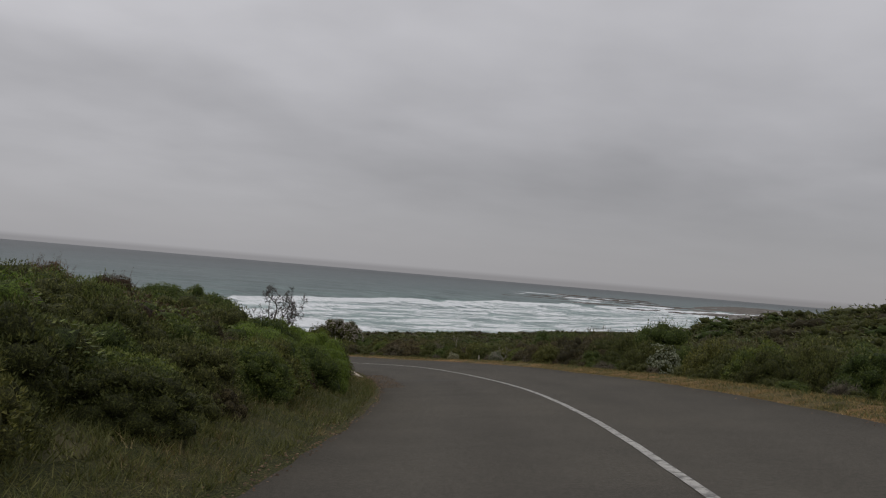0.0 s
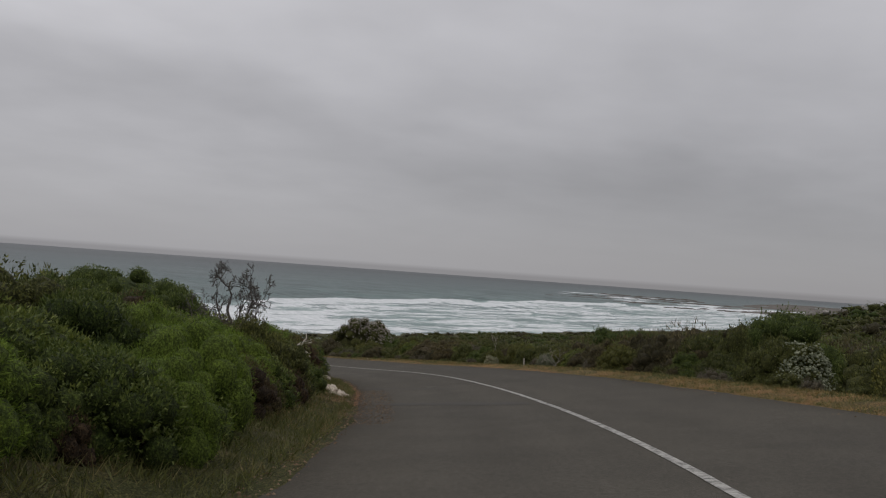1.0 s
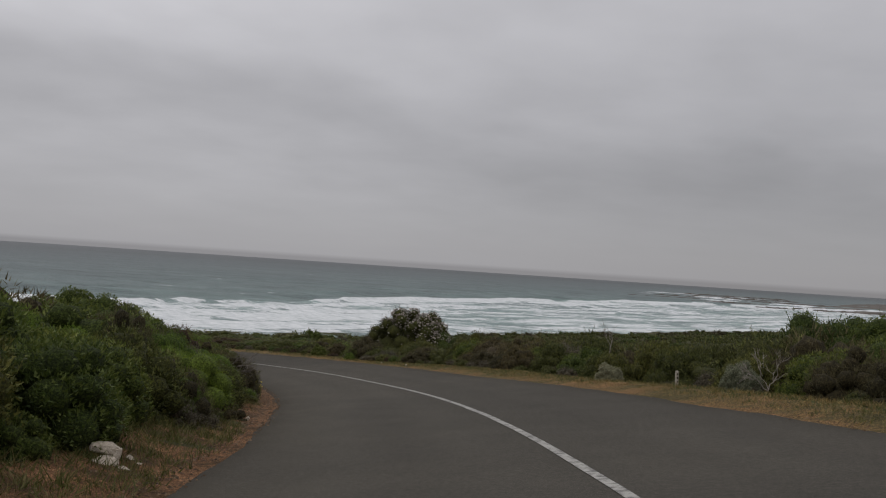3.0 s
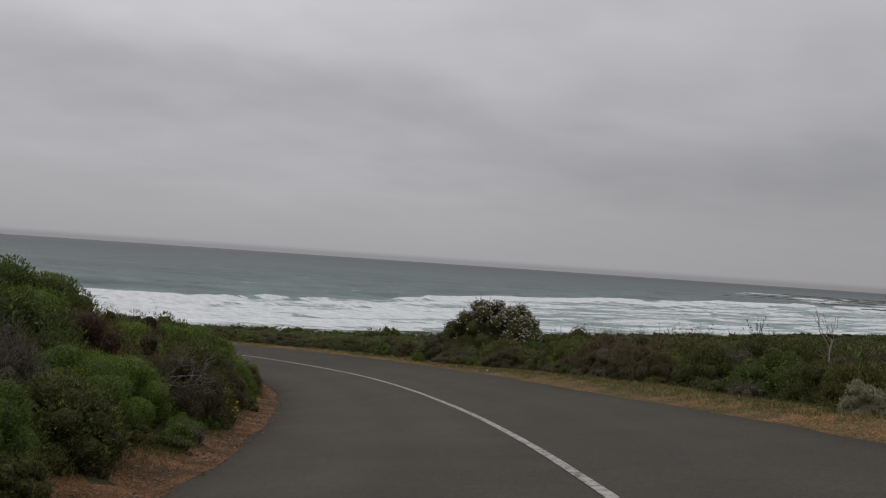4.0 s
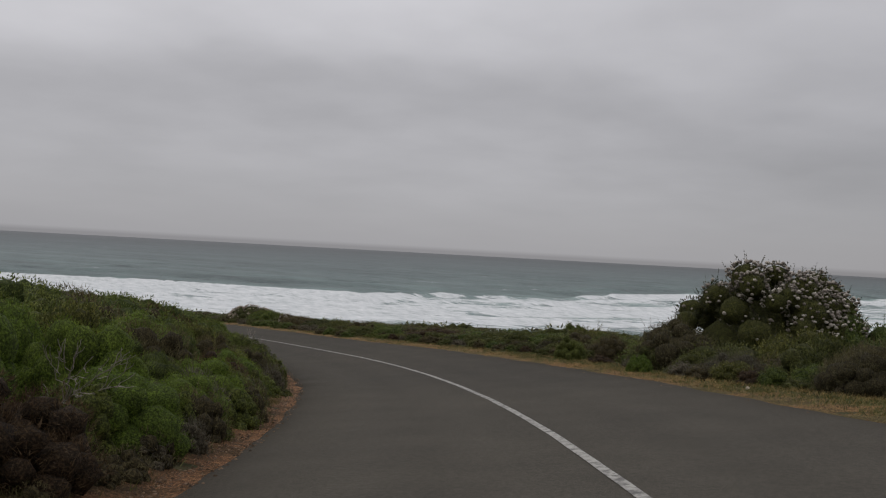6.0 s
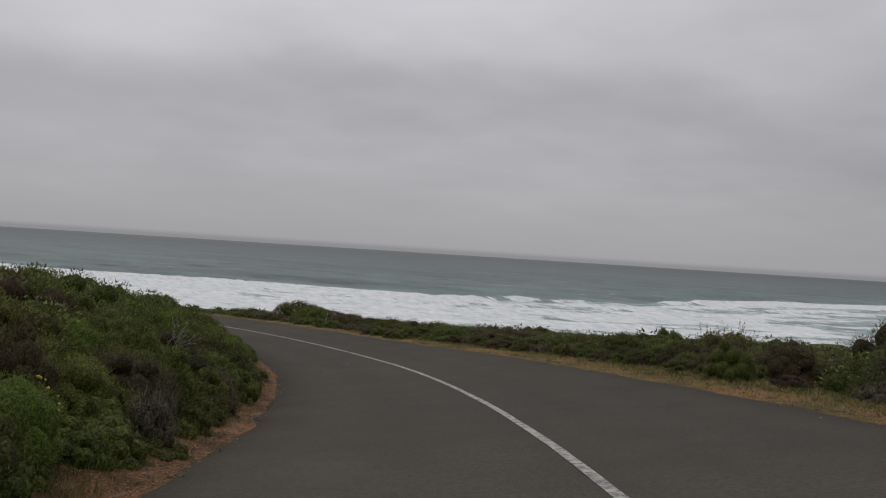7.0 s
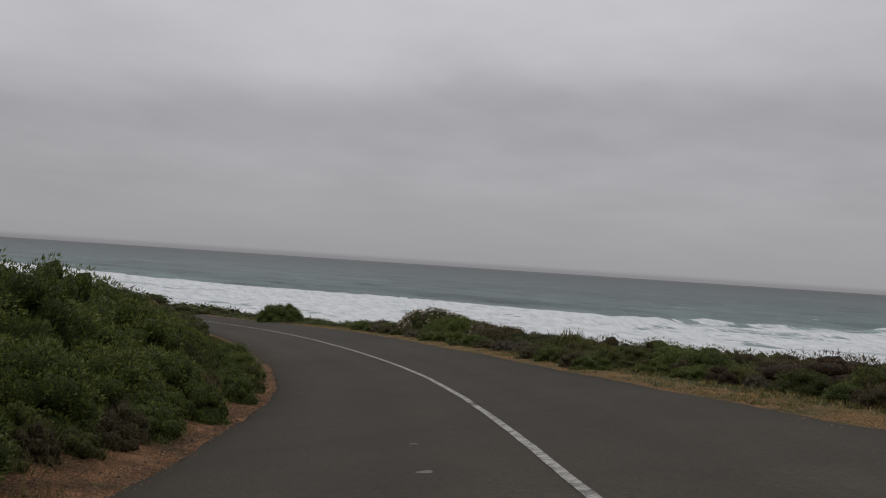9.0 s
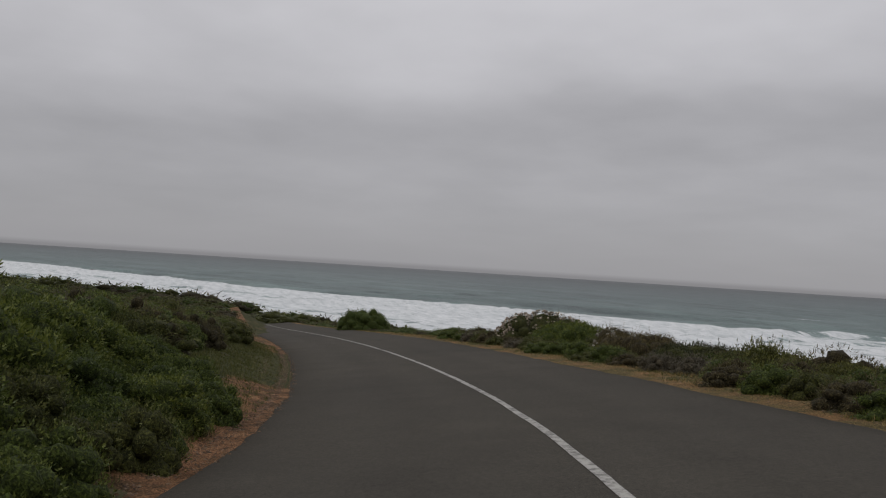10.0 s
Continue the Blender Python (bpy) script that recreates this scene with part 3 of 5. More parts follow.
def build_road():
    offs = [HALF_LEFT + 0.05, HALF_LEFT, 2.4, 1.2, 0, -1.2, -2.4, lambda t: -half_right(t), lambda t: -half_right(t) - 0.05]
    me = strip("road", -7.4, 22.0, 0.03, offs, [-0.09, 0, 0, 0, 0, 0, 0, 0, -0.09], [ASPHALT],
               [0.1, 0.1, 0, 0, 0, 0, 0, 0.1, 0.1])
    ts = np.arange(-7.4, 22.0, 0.03)
    for name, values in (("across", np.tile((np.array(offs[:-2] + [-HALF_RIGHT, -HALF_RIGHT - 0.05]) + HALF_RIGHT) / (HALF_LEFT + HALF_RIGHT), len(ts))), ("along", np.repeat((ts + 2) / 24, len(offs)))):
        me.attributes.new(name, "FLOAT", "POINT").data.foreach_set("value", values.clip(0, 1).astype(np.float32))
    road = tagged(new("road", me), "worn grey asphalt two-lane road curving downhill", "road", kind="structure")
    # painted line: unbroken up the hill, long dashes with short gaps farther down
    for a, b in ((-7.0, 10.27), (10.305, 13.1), (13.15, 20.0)):
        lm = strip("road_line", a, b, 0.03, [0.08, -0.018], [0.006, 0.006], [PAINT], [0.012, 0.012])
        part_of("painted_line", lm, road, "worn white painted centre line")
    gap = strip("road_line", 10.26, 10.312, 0.004, [0.07, -0.01], [0.005, 0.005], [FADED], [0.012, 0.012])
    part_of("painted_line", gap, road, "almost worn-off white line paint")
    # old paint spots and a worn joint on the inland lane
    rngm = np.random.default_rng(8)
    for t, l, le, wi in ((3.44, 1.46, 0.09, 0.42), (9.68, 1.12, 0.1, 0.24), (9.86, 1.15, 0.06, 0.14)):
        n = 9
        th = np.arange(n) * 2 * np.pi / n
        rr = rngm.uniform(0.5, 1.0, n)
        ring = at(t + np.cos(th) * rr * le / 10, l + np.sin(th) * rr * wi * 0.5)
        ring[:, 2] += 0.005
        part_of("paint_spot", mesh_of("paint_spot", ring, np.arange(n)[None], [FADED]), road, "faded pale paint spot")

    # darker ragged strips across the inland lane
    for t0, l0, t1, l1, wide in ((3.52, 3.3, 3.28, 1.0, 0.8), (2.8, 3.2, 2.62, 0.3, 1.2)):
        n = 14
        k = np.linspace(0, 1, n)
        half = (wide / 20.6) * (0.35 + 0.65 * np.sin(np.pi * (0.1 + 0.8 * k))) * rngm.uniform(0.6, 1.2, n)
        mid = t0 + (t1 - t0) * k + rngm.normal(size=n) * 0.004
        v = np.stack([at(mid - half, l0 + (l1 - l0) * k), at(mid + half, l0 + (l1 - l0) * k)], 1).reshape(-1, 3)
        v[:, 2] += 0.004
        part_of("dark_strip", mesh_of("dark_strip", v, grid_faces(n, 2), [DARK_STRIP]), road, "darker strip across the asphalt")

    def verge(name, side, label, mat, t0=-7.0, t1=21.5):
        ts = np.arange(t0, t1, 0.03)
        s = np.interp(ts, RT, RS)
        cols = []
        for k, (o, up) in enumerate(((-0.45, -0.07), (0.06, 0.0), (0.3, 0.03), (0.7, 0.045), (1.2, 0.03), (1.8, -0.1))):
            half = HALF_LEFT if side > 0 else half_right(ts)
            c = at(ts, side * (half + o + (0.12 * o * waves(s, s * 0 + o, 2.0, 8) if o > 0 else 0)))
            if k == 1:
                c[:, 2] -= 0.02
            elif k > 1:
                c[:, 2] = ground_z(c[:, 0], c[:, 1]) + up
            else:
                c[:, 2] += up
            cols.append(c)
        f = grid_faces(len(ts), len(cols))
        me = mesh_of(name, np.stack(cols, 1).reshape(-1, 3), f if side > 0 else f[:, ::-1], [mat])
        tagged(new(name, me), label, "verge", kind="structure")

    verge("verge_turf", 1, "rough green grass strip along the asphalt edge", TURF, -7.0, 2.81)
    verge("verge_gravel", 1, "reddish gravel and litter strip along the asphalt edge", GRAVEL, 2.78, 11.83)
    verge("verge_turf", 1, "short green grass strip inside the bend", TURF, 11.8, 13.31)
    verge("verge_gravel", 1, "reddish gravel and litter strip along the asphalt edge", GRAVEL, 13.28)
    verge("verge_grass", -1, "dry yellow grass strip along the asphalt edge", STRAW)


def sea_height(u, v, x, y):
    """Height of the sea above its level, and how much foam lies on it."""
    w = np.interp(u, SURF_U, SURF_W)
    left = smooth(150, 100, w)  # heavier, closer surf to the west
    wob = waves(u, v * 0, 70.0, 21) * 9 + waves(u, v * 0, 16.0, 22) * 2.5
    z, foam = np.zeros(len(u)), np.zeros(len(u))
    for k, (d, amp) in enumerate(((1.0, 1.7), (0.87, 1.0), (0.74, 1.2), (0.62, 0.8), (0.5, 0.9), (0.38, 0.7), (0.26, 0.6), (0.15, 0.5), (0.05, 0.3))):
        q = v - d * w - wob * (0.4 + 0.6 * d) - waves(u, v * 0, 40.0, 30 + k) * 7 - waves(u, v * 0, 11.0, 130 + k) * 1.2
        on = smooth(-0.3, 0.3, waves(u, v * 0 + k * 50, 48.0, 40 + k) + 0.25 * left + (0.45 if k == 0 else 0.0))
        width = 2.2 + 2.4 * amp
        z += amp * on * np.where(q > 0, np.exp(-(q / width) ** 2), np.exp(-(q / (width * 0.45)) ** 2))
        # foam rolls ahead of each crest and thins out shoreward
        trail = np.where(q > 0.3, np.exp(-((q - 0.3) / 0.9) ** 2), np.exp(-np.maximum(-q, 0) / (5.5 + 5.5 * left + 5.0 * (k == 0))))
        foam = np.maximum(foam, on * trail * (1.0 if k == 0 else 0.85))
    edge = v - wob - w
    zone = smooth(4, -3, edge) * smooth(-20, 0, v)
    lacy = waves(u * 0.3, v * 1.7, 8.0, 50)
    foam = np.maximum(foam, zone * (0.43 + 0.08 * left + 0.2 * lacy))
    # swell and a few whitecaps farther out
    out = smooth(0, 60, edge)
    z += (1.0 + 1.0 * np.exp(-(edge / 70) ** 2)) * smooth(0, 10, edge) * np.exp(-(edge / 500) ** 2) * np.maximum(np.sin((v + wob * 2 + 26 * waves(u, v, 130.0, 60)) / 9.0), -0.4) * (0.6 + 0.6 * waves(u, v, 60.0, 64))
    z += 0.25 * waves(x, y, 5.0, 61) * smooth(1400, 300, v)
    cap = smooth(0.6, 0.82, waves(u * 0.4, v, 8.0, 62)) * smooth(0.0, 0.35, waves(u, v, 110.0, 63)) * smooth(1200, 400, v) * out
    shoal = np.exp(-(((x - 290) / 190) ** 2 + ((y - 920) / 190) ** 2)) + np.exp(-(((x + 440) / 45) ** 2 + ((y - 235) / 22) ** 2))
    cap = np.maximum(cap, smooth(0.12, 0.4, waves(u * 0.3, v, 14.0, 65)) * smooth(0.2, 0.6, shoal))
    outer = np.exp(-(((x - 225) / 130) ** 2 + ((y - 1320) / 330) ** 2))
    cap = np.maximum(cap, smooth(0.12, 0.34, waves(u * 0.55, v, 36.0, 66)) * smooth(0.25, 0.6, outer))
    foam = np.maximum(foam, cap * 0.95)
    return z, foam, np.clip(edge / 2500, 0, 1) ** 0.5


def build_sea():
    turn = radians(46)
    c, s = math.cos(turn), math.sin(turn)
    a = warped(-420, 760, 3.8, 1.13, 5200)
    b = np.r_[np.arange(-190, 260, 1.9), 260 + np.cumsum(1.9 * 1.055 ** np.arange(1, 102))]
    b = b[b < 5200]
    A, B = np.meshgrid(a, b)
    x, y = -80 + A.ravel() * c - B.ravel() * s, 330 + A.ravel() * s + B.ravel() * c
    u, v = offshore(x, y)
    z, foam, deep_haze = sea_height(u, v, x, y)
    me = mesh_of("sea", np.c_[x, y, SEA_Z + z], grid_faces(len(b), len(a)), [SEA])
    for name, values in (("foam", foam), ("deep_haze", deep_haze)):
        me.attributes.new(name, "FLOAT", "POINT").data.foreach_set("value", values.astype(np.float32))
    tagged(new("water", me), "grey-green ocean with white breaking surf under overcast", "water", kind="structure")


build_ground()
build_road()
build_sea()


# ------------------------------------------------------------------ plants
def ico(sub):
    bm = bmesh.new()
    bmesh.ops.create_icosphere(bm, subdivisions=sub, radius=1.0)
    v = np.array([p.co[:] for p in bm.verts])
    f = np.array([[q.index for q in p.verts] for p in bm.faces])
    bm.free()
    return v, f


ICO = {0: ico(1), 1: ico(2), 2: ico(3), -1: (np.array([(1, 0, 0), (-1, 0, 0), (0, 1, 0), (0, -1, 0), (0, 0, 1), (0, 0, -1)], float),
                                            np.array([(0, 2, 4), (2, 1, 4), (1, 3, 4), (3, 0, 4), (2, 0, 5), (1, 2, 5), (3, 1, 5), (0, 3, 5)]))}


def unit(v):
    return v / (np.linalg.norm(v, axis=-1, keepdims=True) + 1e-9)


def leaves(rng, p, axis, length, width, flat=0.5, tri=False):
    """Kite-shaped leaves (or single triangles) at p along axis."""
    n = len(p)
    ln, wd = length * rng.uniform(0.7, 1.3, (n, 1)), width * rng.uniform(0.7, 1.3, (n, 1))
    w = unit(np.cross(axis, unit(rng.normal(size=(n, 3)) + np.array([0, 0, flat]))))
    bend = unit(np.cross(axis, w)) * ln * rng.uniform(-0.2, 0.2, (n, 1))
    if tri:
        v = np.stack([p - w * wd * 0.5, p + w * wd * 0.5, p + axis * ln], 1)
        return v.reshape(-1, 3), np.arange(3 * n).reshape(n, 3)
    mid = p + axis * ln * 0.5 + bend
    v = np.stack([p, mid - w * wd * 0.5, p + axis * ln, mid + w * wd * 0.5], 1)
    return v.reshape(-1, 3), np.arange(4 * n).reshape(n, 4)


def outside(p, c, r, squash, own=None, k=0.86):
    """Which of the places p lie outside all the lobes."""
    keep = np.ones(len(p), bool)
    for i in range(len(c)):
        near = np.linalg.norm((p - c[i]) / np.array([1, 1, squash]), axis=1) < r[i] * k
        keep &= ~(near & (own != i)) if own is not None else ~near
    return keep


def sprigs(rng, p, way, length, leaf, wide, per=8):
    """Short upright twigs with leaves along them."""
    n = len(p)
    ln = length * rng.uniform(0.5, 1.3, (n, 1))
    side = unit(np.cross(way, rng.normal(size=(n, 3))))
    stem = np.stack([p - side * 0.005, p + side * 0.005, p + way * ln], 1).reshape(-1, 3)
    k = np.repeat(np.arange(n), per)
    u = np.tile(np.linspace(0.25, 1.0, per), n)[:, None] + rng.uniform(-0.05, 0.05, (n * per, 1))
    axis = unit(way[k] * 0.7 + unit(rng.normal(size=(n * per, 3))) * 0.75)
    v, f = leaves(rng, p[k] + way[k] * ln[k] * u, axis, leaf, wide, tri=True)
    return np.r_[stem, v], np.r_[np.arange(3 * n).reshape(n, 3), f + 3 * n]


def crown(rng, radius, height, lobes, lsize, n, length, width, upright, core=0, fill=0.88, squash=0.96, body=0.84, shoots=0, shoot_len=0.13, ragged=0.06, hull=1):
    """A dense crown: lobes spread evenly over a dome, small leaves all over them, and the twiggy mass inside.
    Returns its corners, leaf faces, inner faces, the leaves' places and the lobes' centres."""
    i = np.arange(lobes) + 0.5
    rise = np.clip(1 - i / lobes * 1.1 + rng.normal(size=lobes) * 0.05, -0.1, 1)
    turn = i * 2.39996 + rng.uniform(0, 6.28)
    flat = np.sqrt(1 - rise ** 2) ** 0.85
    lump = 1 + 0.1 * np.sin(2 * turn + rng.uniform(0, 6)) + 0.07 * np.sin(3 * turn + rng.uniform(0, 6))
    r = lsize * rng.uniform(0.75, 1.3, lobes)
    c = np.c_[flat * np.cos(turn) * (radius - 0.8 * r) * lump, flat * np.sin(turn) * (radius - 0.8 * r) * lump,
              np.maximum(np.maximum(rise, 0) ** 0.8 * (height - 0.8 * r * squash) * (1 + rng.normal(size=lobes) * ragged), r * 0.3)]
    k = rng.choice(lobes, int(n * 2.4), p=r ** 2 / (r ** 2).sum())
    e = unit(rng.normal(size=(len(k), 3)) + np.array([0, 0, 0.2]))
    p = c[k] + e * (r[k] * rng.uniform(0.84, 1.05, len(k)))[:, None] * np.array([1, 1, squash])
    keep = (p[:, 2] > 0.02) & outside(p, c, r, squash, k)
    mid = height * 0.1
    keep &= np.linalg.norm((p - np.array([0, 0, mid])) / np.array([radius * body, radius * body, (height - mid) * body]), axis=1) > 0.98
    p, e = p[keep][:n], e[keep][:n]
    axis = unit(e * (1 - upright) + np.array([0, 0, upright]) + rng.normal(size=p.shape) * 0.35)
    v, f = leaves(rng, p, axis, length, width, tri=True)
    if shoots:
        top = np.where(p[:, 2] > 0.45 * height)[0]
        j = rng.choice(top, min(shoots, len(top)), replace=False)
        sv, sf = sprigs(rng, p[j], unit(e[j] * 0.5 + np.array([0, 0, 0.8]) + rng.normal(size=(len(j), 3)) * 0.2), shoot_len, length * 0.85, width * 0.8)
        v, f = np.r_[v, sv], np.r_[f, sf + len(v)]
    iv, jf = ICO[core]
    cv = []
    for q in range(lobes):
        spin = np.array(Euler(rng.uniform(0, 6.28, 3)).to_matrix())
        cv.append(iv @ spin * (r[q] * fill) * rng.uniform(0.9, 1.07, (len(iv), 1)) * np.array([1, 1, squash]) + c[q])
    bv, bf = ICO[hull]
    spin = np.array(Euler(rng.uniform(0, 6.28, 3)).to_matrix())
    cv.append(bv @ spin * rng.uniform(0.93, 1.05, (len(bv), 1)) * np.array([radius * body, radius * body, (height - mid) * body]) + np.array([0, 0, mid]))
    cf = np.concatenate([jf + q * len(iv) for q in range(lobes)] + [bf + lobes * len(iv)]) + len(v)
    return np.r_[v, np.concatenate(cv)], f, cf, p, c


def tube(p0, p1, r0, r1, sides=5, rng=None, bend=0.0, steps=3):
    """A tapered, slightly crooked limb."""
    p0, p1 = np.asarray(p0, float), np.asarray(p1, float)
    k = np.linspace(0, 1, steps + 1)[:, None]
    path = p0 + (p1 - p0) * k
    if rng is not None and bend:
        path[1:-1] += rng.normal(size=(steps - 1, 3)) * bend * np.linalg.norm(p1 - p0)
    ax = unit(p1 - p0)
    a = unit(np.cross(ax, [0.3, 0.5, 0.81]))
    b = np.cross(ax, a)
    th = np.arange(sides) * 2 * np.pi / sides
    ring = np.cos(th)[:, None] * a + np.sin(th)[:, None] * b
    v = np.concatenate([path[i] + ring * (r0 + (r1 - r0) * k[i, 0]) for i in range(steps + 1)])
    i, j = np.meshgrid(np.arange(steps), np.arange(sides), indexing="ij")
    f = np.stack([i * sides + j, i * sides + (j + 1) % sides, (i + 1) * sides + (j + 1) % sides, (i + 1) * sides + j], -1).reshape(-1, 4)
    return v, f


def joined(pieces):
    vs, fs, n = [], [], 0
    for v, f in pieces:
        vs.append(v)
        fs.append(f + n)
        n += len(v)
    return np.concatenate(vs), np.concatenate(fs)


SPECIES = {
    "cushion": dict(n=6200, lobes=22, lsize=0.32, body=0.55, length=0.045, width=0.009, upright=0.12, leaf=L_CUSHION, mass=C_CUSHION, fill=0.9, core=1, height=1.15, shoots=0,
                    label="bright green needle-leaved shrub in rounded cushions on the bank"),
    "moss": dict(n=5000, lobes=40, lsize=0.24, body=0.76, length=0.05, width=0.011, upright=0.2, leaf=L_MOSS, mass=C_MOSS, fill=0.88, core=1, height=1.1, shoots=14,
                 label="yellow-green shrub of small dense heads on the bank"),
    "broad": dict(n=5600, lobes=28, lsize=0.28, body=0.72, length=0.054, width=0.027, upright=0.35, leaf=L_BROAD, mass=C_BROAD, fill=0.86, core=0, height=1.2, shoots=12,
                  label="dark green leafy shrub with short upright shoots beside the road"),
    "olive": dict(n=5400, lobes=28, lsize=0.26, body=0.74, length=0.055, width=0.024, upright=0.4, leaf=L_OLIVE, mass=C_OLIVE, fill=0.84, core=0, height=1.15, shoots=55,
                  label="olive-green low coastal shrub with fine leaves"),
    "brown": dict(n=4800, body=0.7, lobes=30, lsize=0.27, length=0.1, width=0.0075, upright=0.45, leaf=L_BROWN, mass=C_BROWN, fill=0.84, core=0, height=1.1, shoots=60,
                  label="half-dry brown twiggy shrub in the scrub"),
    "rust": dict(n=4800, body=0.7, lobes=30, lsize=0.27, length=0.08, width=0.008, upright=0.4, leaf=L_RUST, mass=C_RUST, fill=0.84, core=0, height=1.1, shoots=50,
                 label="rust-brown fine-twigged shrub in the scrub"),
    "grey": dict(n=4800, body=0.7, lobes=28, lsize=0.26, length=0.12, width=0.007, upright=0.4, leaf=L_GREY, mass=C_GREY, fill=0.82, core=0, height=1.0, shoots=70,
                 label="dry grey-brown brushwood bush in the scrub"),
    "silver": dict(n=3400, lobes=34, lsize=0.24, length=0.055, width=0.024, upright=0.3, leaf=L_SILVER, mass=C_SILVER, fill=0.88, core=1, height=1.2, shoots=20,
                   label="pale silver-grey rounded bush at the road verge"),
}
RAW, PROTO = {}, {}
# share of leaves, their size, share of lobes, the lobes' size
GRADES = {0: (0.8, 1.06, 1.0, 1.0), 1: (0.19, 1.12, 0.55, 1.28), 2: (0.08, 1.7, 0.4, 1.4), 3: (0.014, 3.6, 0.26, 1.65)}


def shrub_raw(kind, grade, variant):
    key = (kind, grade, variant)
    if key not in RAW:
        q = SPECIES[kind]
        rng = np.random.default_rng(sum(map(ord, kind)) * 31 + grade * 7 + variant)
        share, big, few, wide = GRADES[grade]
        v, f, cf, p, c = crown(rng, 1.0, q["height"], max(7, int(q["lobes"] * few)), q["lsize"] * wide, int(q["n"] * share), q["length"] * big,
                               (q["width"] if grade == 0 else max(q["width"], 0.017)) * big, q["upright"], core=q["core"] if grade == 0 else 0 if grade < 3 else -1, hull=1 if grade < 3 else 0,
                               fill=q["fill"] - (0, 0.08, 0.18, 0.0)[grade], body=min(q.get("body", 0.84), (0.84, 0.72, 0.7, 0.66)[grade]), shoots=q["shoots"] if grade == 0 else q["shoots"] // 8 if grade == 1 else 0, ragged=0.1 if grade == 0 else 0.04)
        RAW[key] = (v, f, cf, c, rng)
    return RAW[key]


def shrub_proto(kind, grade, variant):
    key = (kind, grade, variant)
    if key not in PROTO:
        v, f, cf, c, rng = shrub_raw(kind, grade, variant)
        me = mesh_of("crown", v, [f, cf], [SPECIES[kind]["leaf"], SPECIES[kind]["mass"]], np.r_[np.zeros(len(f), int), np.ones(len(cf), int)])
        ends = c[rng.permutation(len(c))[:9]]
        pieces = [tube((rng.normal() * 0.06, rng.normal() * 0.06, -0.15), e * 1.1, 0.02 * rng.uniform(0.8, 1.4), 0.006, 4, rng, 0.06) for e in ends]
        sv, sf = joined(pieces)
        PROTO[key] = (me, mesh_of("stems", sv, sf, [WOOD]))
    return PROTO[key]


def add_shrub(kind, grade, variant, x, y, z, radius, tall, turn, label="", name="shrub"):
    crown_me, stem_me = shrub_proto(kind, grade, variant)
    root = new(name)
    root.matrix_basis = Matrix.LocRotScale((x, y, z), Euler((0, 0, turn)), (radius, radius, tall))
    root.empty_display_size = 0.2
    part_of("crown", crown_me, root)
    part_of("stems", stem_me, root)
    return tagged(root, label or SPECIES[kind]["label"], "shrub", "coastal scrub")


MASS = {}


def add_mass(kind, grade, variant, x, y, z, radius, tall, turn):
    """One more plant for the joined scrub."""
    v, f, cf, c, _ = shrub_raw(kind, grade, variant)
    a, b = math.cos(turn) * radius, math.sin(turn) * radius
    w = np.c_[v[:, 0] * a - v[:, 1] * b + x, v[:, 0] * b + v[:, 1] * a + y, v[:, 2] * tall + z]
    MASS.setdefault((kind, grade), []).append((w, f, cf))


def flush_mass():
    for (kind, grade), lots in MASS.items():
        vs, fs, cs, n = [], [], [], 0
        for w, f, cf in lots:
            vs.append(w)
            fs.append(f + n)
            cs.append(cf + n)
            n += len(w)
        f, cf = np.concatenate(fs), np.concatenate(cs)
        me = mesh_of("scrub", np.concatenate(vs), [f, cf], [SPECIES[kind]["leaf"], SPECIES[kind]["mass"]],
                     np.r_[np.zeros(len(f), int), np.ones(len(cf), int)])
        tagged(new("scrub", me), "dense low coastal scrub covering the slope", "scrub", kind="stuff")


# ground left free for single plants: x, y, radius
CLEAR = [(*at(2.95, -6.6)[0][:2], 0.9), (*at(4.92, -5.9)[0][:2], 0.9), (*at(4.7, -5.2)[0][:2], 0.9), (8.0, 33.8, 1.3), (7.4, 31.0, 1.5), (6.9, 29.2, 1.2), (8.6, 38.4, 1.5), (-0.1, 52.9, 0.9), (0.7, 53.3, 0.8), (-15.9, 84.8, 0.9), (-7.75, 33.3, 0.6)]


